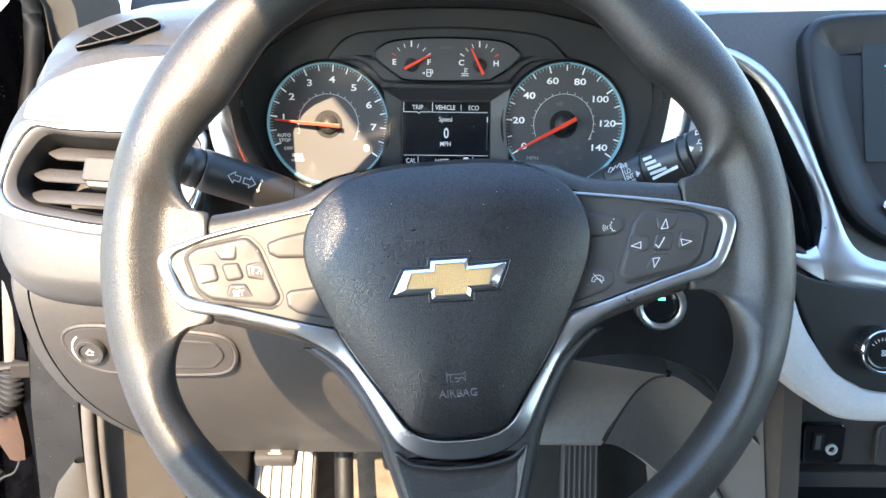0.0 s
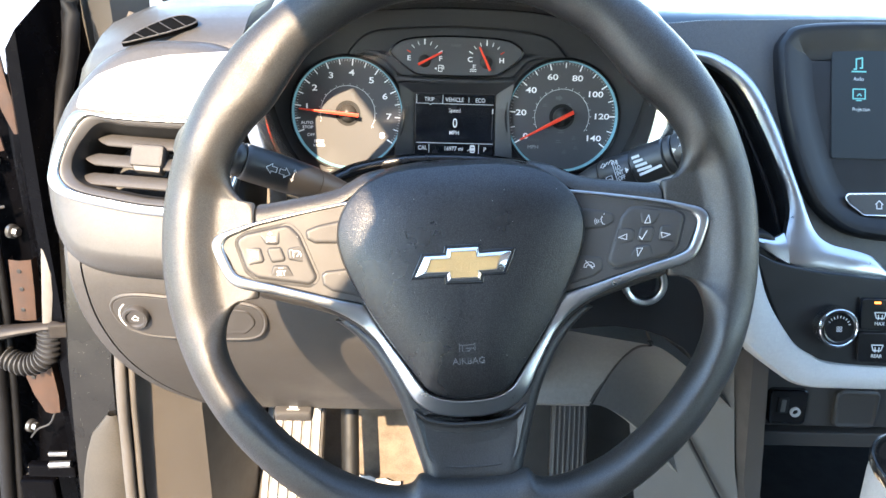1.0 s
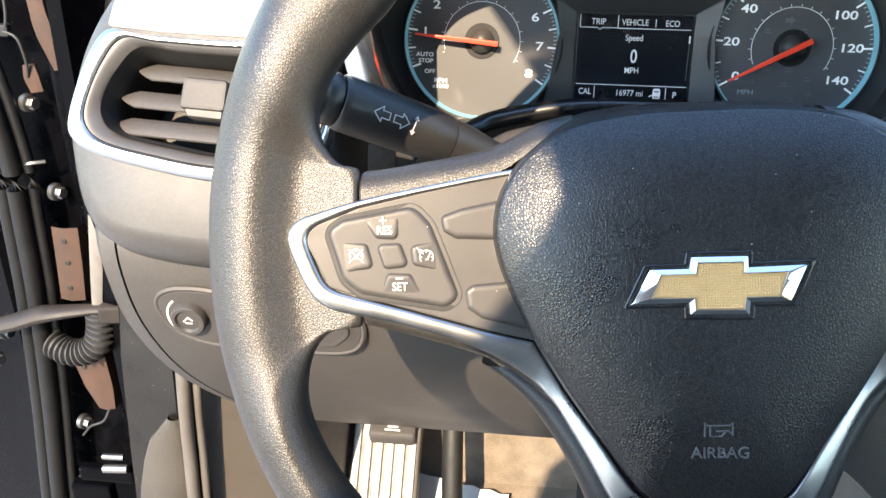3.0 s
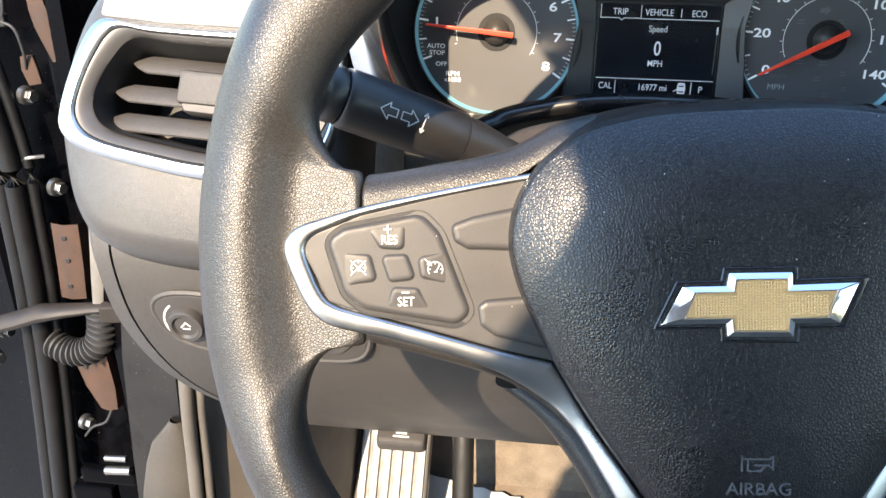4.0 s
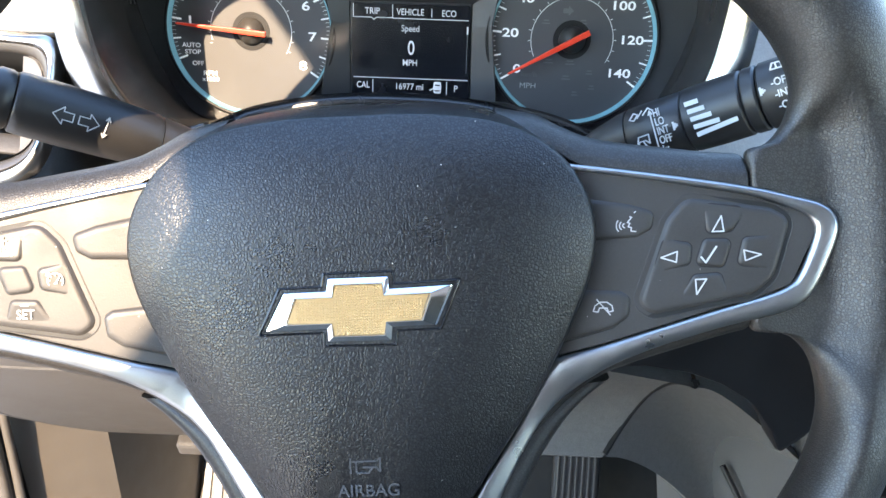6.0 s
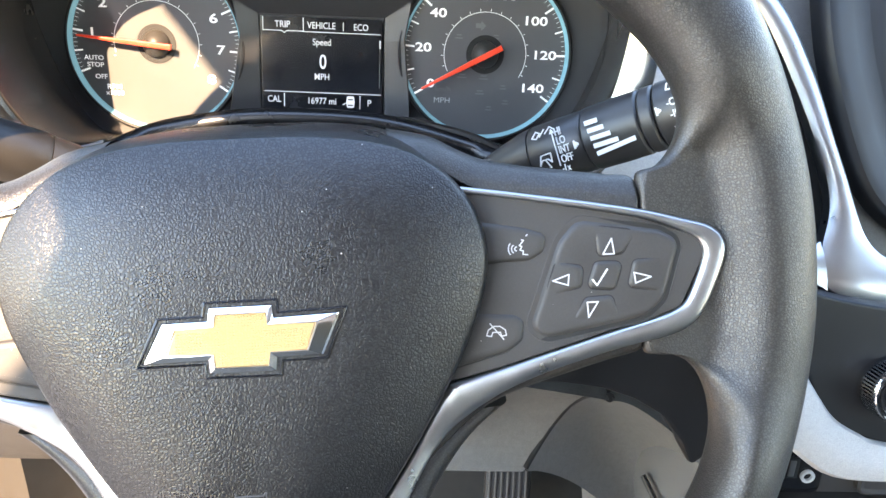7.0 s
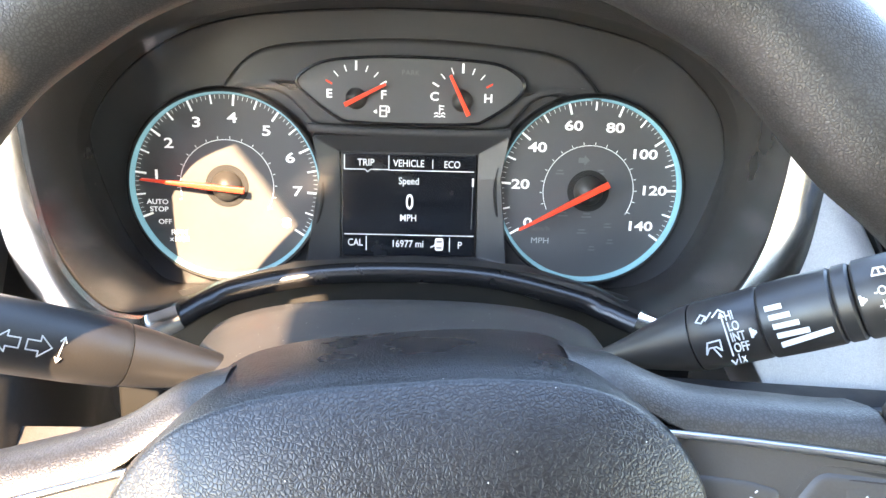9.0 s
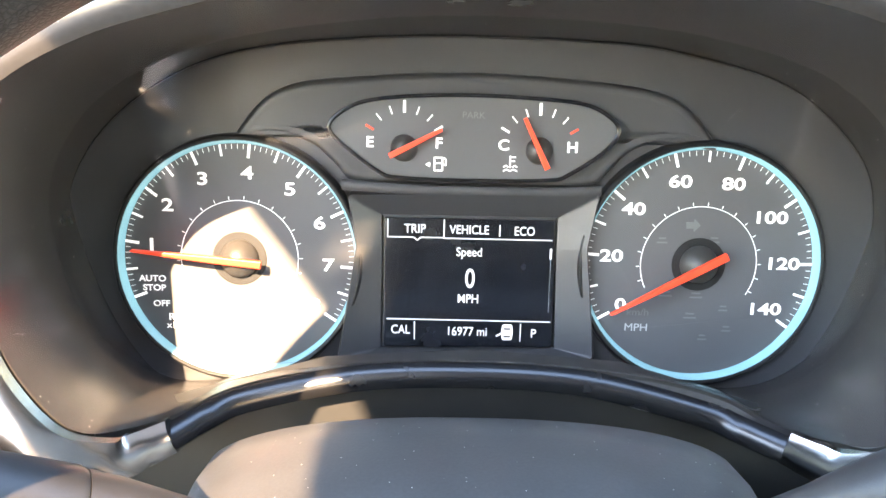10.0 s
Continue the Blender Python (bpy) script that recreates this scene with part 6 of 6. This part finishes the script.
for zs, xl, xr in (((0.89, 0.925, 0.965), (-0.488, -0.485, -0.482), (-0.462, -0.458, -0.455)), ((0.765, 0.79, 0.828), (-0.474, -0.484, -0.492), (-0.455, -0.453, -0.455))):
    grid(brk, [[(x + e, y, z) for x, y, e in ((a, 0.812, 0), (a, 0.800, 0.001), ((a + b) / 2, 0.797, 0), (b, 0.800, -0.001), (b, 0.812, 0))] for z, a, b in zip(zs, xl, xr)])
bracket = part("bracket", brk, M_RUST, pillar, "copper-brown primed bracket", unit=False)
for x, z in ((-0.470, 0.952), (-0.471, 0.930), (-0.474, 0.904), (-0.478, 0.815)):
    part("hole", moulded(circle(x * 1000, z * 1000, 2.6, 14), [(0, 0), (0, 3), (0.6, 3.4)]), M_BLACK, bracket, m=pose(0, 0.7998, 0, 90))


def bolt(x, y, z):
    b = thing("hinge_bolt", pose(x, y, z, 90, 0, 72), "zinc hex bolt with a washer on the pillar", "bolt", "hinge bolts")
    part("washer", moulded(circle(0, 0, 8.0, 28), [(0, -4), (0, 0.5), (1.2, 1.4), (2.5, 1.6)]), M_STEEL, b)
    part("head", plate(circle(0, 0, 5.4, 6), 1, 7.5, 0.7), M_STEEL, b, sharp=20)
    return b


first = bolt(-0.486, 0.816, 1.074)
for x, y, z in ((-0.478, 0.816, 0.992), (-0.497, 0.808, 0.739), (-0.508, 0.80, 0.665), (-0.560, 0.81, 0.842)):
    copy_thing(first, pose(x, y, z, 90, 0, 72))
strap = thing("check_strap", Matrix(), "grey steel door check strap out of the pillar", "door check")
part("bar", tube([(-0.66, 0.775, 0.838), (-0.58, 0.78, 0.855), (-0.55, 0.782, 0.865), (-0.525, 0.784, 0.872), (-0.50, 0.785, 0.881), (-0.475, 0.786, 0.885), (-0.45, 0.788, 0.888), (-0.41, 0.79, 0.892)], [0.009, 0.010, 0.0115, 0.0125, 0.0125, 0.0095, 0.0075, 0.007], 12, flat=0.6), M_STRAP, strap, unit=False)
part("cover", soft_box(bmesh.new(), -18, 18, -9, 9, -8, 8, 3), M_STRAP, strap, m=pose(-0.425, 0.79, 0.886, 90, 0, 10))
gait = thing("wiring_gaiter", Matrix(), "black corrugated rubber wiring gaiter at the door hinge", "cable")
g_path = spline([(-0.502, 0.795, 0.842), (-0.485, 0.79, 0.838), (-0.468, 0.788, 0.840), (-0.453, 0.788, 0.850), (-0.447, 0.79, 0.868), (-0.446, 0.792, 0.886)], 12)
g_rad = [0.0135 if (i // 2) % 2 == 0 else 0.0100 for i in range(len(g_path))]
part("bellows", tube(g_path, g_rad, 16, up=(0, 1, 0)), M_RUBBER, gait, unit=False)
hinge = thing("hinge_assembly", pose(-0.462, 0.79, 0.706), "black door hinge with a bright pin, on the pillar", "hinge")
part("leaf", soft_box(bmesh.new(), -40, 20, -26, -8, -4, 6, 4), M_PAINT, hinge, m=pose(0, 0, 0, 90))
part("lower_leaf", soft_box(bmesh.new(), -52, -8, -70, -30, -4, 8, 4), M_PAINT, hinge, m=pose(0, 0, 0, 90))
part("pin", tube([(-10, -6, -6), (16, -6, -4)], 4.5, 16), M_STEEL, hinge)
part("pin", tube([(-8, -6, 10), (14, -6, 11)], 3.2, 16), M_STEEL, hinge)
# upper hinge bracket, loose wires and studs
part("upper_bracket", ribbon(spline([(-0.462, 0.812, 1.20), (-0.460, 0.812, 1.167), (-0.458, 0.811, 1.146), (-0.455, 0.811, 1.128), (-0.450, 0.812, 1.105)], 4), [0.011, 0.011, 0.012, 0.012, 0.012, 0.013, 0.013, 0.013, 0.014, 0.014, 0.014, 0.014, 0.013, 0.012, 0.011, 0.010, 0.009], 0.004, 0.001, normal=(0.1, -1, 0)), M_RUST, pillar, "copper-brown primed strip", unit=False)
part("small_bracket", ribbon([(-0.477, 0.812, 1.108), (-0.476, 0.811, 1.098), (-0.474, 0.812, 1.085)], [0.010, 0.013, 0.011], 0.004, 0.001, normal=(0.1, -1, 0)), M_RUST, pillar, "copper-brown primed tab", unit=False)
loom = thing("wiring_loom", Matrix(), "thin dark wires clipped to the black door pillar", "cable")
for run in ([(-0.482, 0.808, 1.18), (-0.483, 0.806, 1.15), (-0.489, 0.806, 1.137), (-0.505, 0.808, 1.133)], [(-0.489, 0.806, 1.137), (-0.478, 0.806, 1.131), (-0.475, 0.807, 1.113), (-0.478, 0.81, 1.098)], [(-0.462, 0.80, 0.765), (-0.470, 0.798, 0.750), (-0.485, 0.798, 0.742), (-0.497, 0.80, 0.728)]):
    part("wire", tube(spline(run, 6), 0.0013, 8), M_RUBBER, loom, unit=False)
part("hook", tube(spline([(-0.499, 0.806, 1.017), (-0.494, 0.803, 1.022), (-0.488, 0.803, 1.024), (-0.478, 0.808, 1.024)], 5), 0.0018, 8), M_STEEL, loom, "bright wire clip", unit=False)
part("clip", soft_box(bmesh.new(), -5, 5, -5, 5, -3, 3, 1.5), M_BLACK, loom, m=pose(-0.489, 0.808, 1.137, 90))
for x, z in ((-0.563, 0.878), (-0.570, 0.816)):
    copy_thing(first, pose(x, 0.80, z, 90, 0, 72))
# door edge seal further out
M_LIP = material("door_rubber", (0.006, 0.006, 0.0065, 1), 0.5, fine=0.0002, vary=0.2, spec=0.25)
seal = thing("door_seal", Matrix(), "soft dark rubber door seal, upright on the open door", "seal")
for dx, dy, rad in ((-0.013, 0.0, 0.0075), (0.001, -0.003, 0.0085), (0.013, 0.004, 0.005)):
    run = [(-0.545, 0.79, 1.25), (-0.517, 0.79, 1.12), (-0.506, 0.79, 1.03), (-0.508, 0.79, 0.96), (-0.512, 0.79, 0.89), (-0.523, 0.79, 0.78), (-0.541, 0.79, 0.645), (-0.565, 0.79, 0.45)]
    part("lip", tube(spline([(x + dx, y + dy + 0.012, z) for x, y, z in run], 5), rad, 12), M_LIP, seal, unit=False)
# weatherstrip and kick trim
M_BEIGE = material("grey_beige_trim", (0.08, 0.072, 0.064, 1), 0.75, fine=0.0003, vary=0.1)
wst = thing("weatherstrip", Matrix(), "grey-beige door weatherstrip along the opening", "seal")
part("bulb", tube(spline([(-0.370, 0.752, 0.30), (-0.366, 0.750, 0.60), (-0.360, 0.750, 0.75), (-0.354, 0.755, 0.87), (-0.352, 0.80, 1.0), (-0.352, 0.86, 1.15), (-0.345, 0.89, 1.22)], 6), 0.0062, 14), M_BEIGE, wst, unit=False)
part("flap", tube(spline([(-0.360, 0.760, 0.30), (-0.356, 0.757, 0.60), (-0.350, 0.757, 0.75), (-0.344, 0.762, 0.87), (-0.340, 0.81, 1.0)], 6), 0.004, 12), M_BEIGE, wst, unit=False)
kick = bmesh.new()
grid(kick, [[(-0.354, 0.772, z), (-0.335, 0.782, z), (-0.290, 0.815, z), (-0.262, 0.93, z), (-0.262, 1.10, z)] for z in (0.30, 0.6, 0.9, 1.05)])
solid("kick_panel", kick, material("kick_panel_grey", (0.072, 0.062, 0.052, 1), 0.7, fine=0.0003, vary=0.1), "pale grey kick panel beside the footwell", "wall", kind="structure")
# windscreen pillar
ap = thing("windscreen_pillar", Matrix(), "grey-beige windscreen pillar trim rising from the dash", "pillar", kind="structure")
apb = bmesh.new()
grid(apb, [[(-0.402, 0.90, 1.12), (-0.382, 0.885, 1.12), (-0.362, 0.885, 1.12), (-0.342, 0.93, 1.12)], [(-0.390, 0.87, 1.24), (-0.376, 0.855, 1.24), (-0.355, 0.86, 1.24), (-0.330, 0.91, 1.24)], [(-0.375, 0.74, 1.36), (-0.36, 0.725, 1.36), (-0.335, 0.73, 1.36), (-0.31, 0.78, 1.36)], [(-0.33, 0.36, 1.58), (-0.305, 0.345, 1.58), (-0.27, 0.35, 1.58), (-0.25, 0.40, 1.58)]])
part("trim", apb, material("pillar_trim", (0.085, 0.080, 0.073, 1), 0.7, fine=0.0003, vary=0.1), ap, unit=False)
part("seal", tube(spline([(-0.43, 0.80, 1.02), (-0.412, 0.83, 1.12), (-0.392, 0.84, 1.20), (-0.386, 0.83, 1.28), (-0.37, 0.72, 1.40)], 6), 0.009, 12), M_LIP, ap, unit=False)
part("corner", soft_box(bmesh.new(), -30, 30, -14, 20, -4, 6, 4), M_BLACK, ap, m=pose(-0.285, 0.90, 1.245, 60, 0, -10))

# ---- outside and closing shell ----
M_DARKWALL = material("rear_block_dark", (0.05, 0.05, 0.052, 1), 0.9, fine=0.0004, vary=0.15, spec=0.2)
solid("ground", box(bmesh.new(), -60, 60, -60, 60, -0.05, 0.0), M_GROUND, "pale concrete lot round the car", "ground", kind="structure")
roof_edge = [(-0.30, 0.30), (-0.245, 0.142), (-0.236, 0.109), (-0.226, 0.067), (-0.217, 0.03), (-0.2145, -0.05), (-0.209, -0.118), (-0.2085, -0.15), (-0.212, -0.185), (-0.222, -0.21), (-0.236, -0.24), (-0.310, -0.362), (-0.327, -0.387), (-0.42, -0.50), (-0.46, -0.60), (-0.46, -2.2)]
rf = bmesh.new()
ring = roof_edge + [(1.18, -2.2), (1.18, 0.30)]
lo = [rf.verts.new((x, y, 1.60)) for x, y in ring]
hi = [rf.verts.new((x, y, 1.64)) for x, y in ring]
rf.faces.new(lo)
rf.faces.new(hi)
for i in range(len(ring)):
    rf.faces.new((lo[i], lo[(i + 1) % len(ring)], hi[(i + 1) % len(ring)], hi[i]))
solid("ceiling", rf, M_ROOF, "pale headliner", "ceiling", kind="structure")
solid("wall_right", box(bmesh.new(), 1.16, 1.20, -2.2, 1.2, 0.4, 1.15), M_SHELL, "pale inner side wall", "wall", kind="structure")
# unseen wall, added close behind to cut rear light and reflections
solid("rear_light_block", box(bmesh.new(), -0.44, 1.16, -0.84, -0.80, 0.4, 1.42), M_DARKWALL, "unseen dark wall added to block light from the rear", "wall", kind="structure")
solid("wall_left", box(bmesh.new(), -0.52, -0.46, -2.2, -0.58, 0.4, 1.15), M_SHELL, "pale inner side wall behind the door opening", "wall", kind="structure")
solid("wall_post", box(bmesh.new(), -0.48, -0.44, -0.66, -0.56, 1.15, 1.60), M_SHELL, "pale door post", "wall", kind="structure")
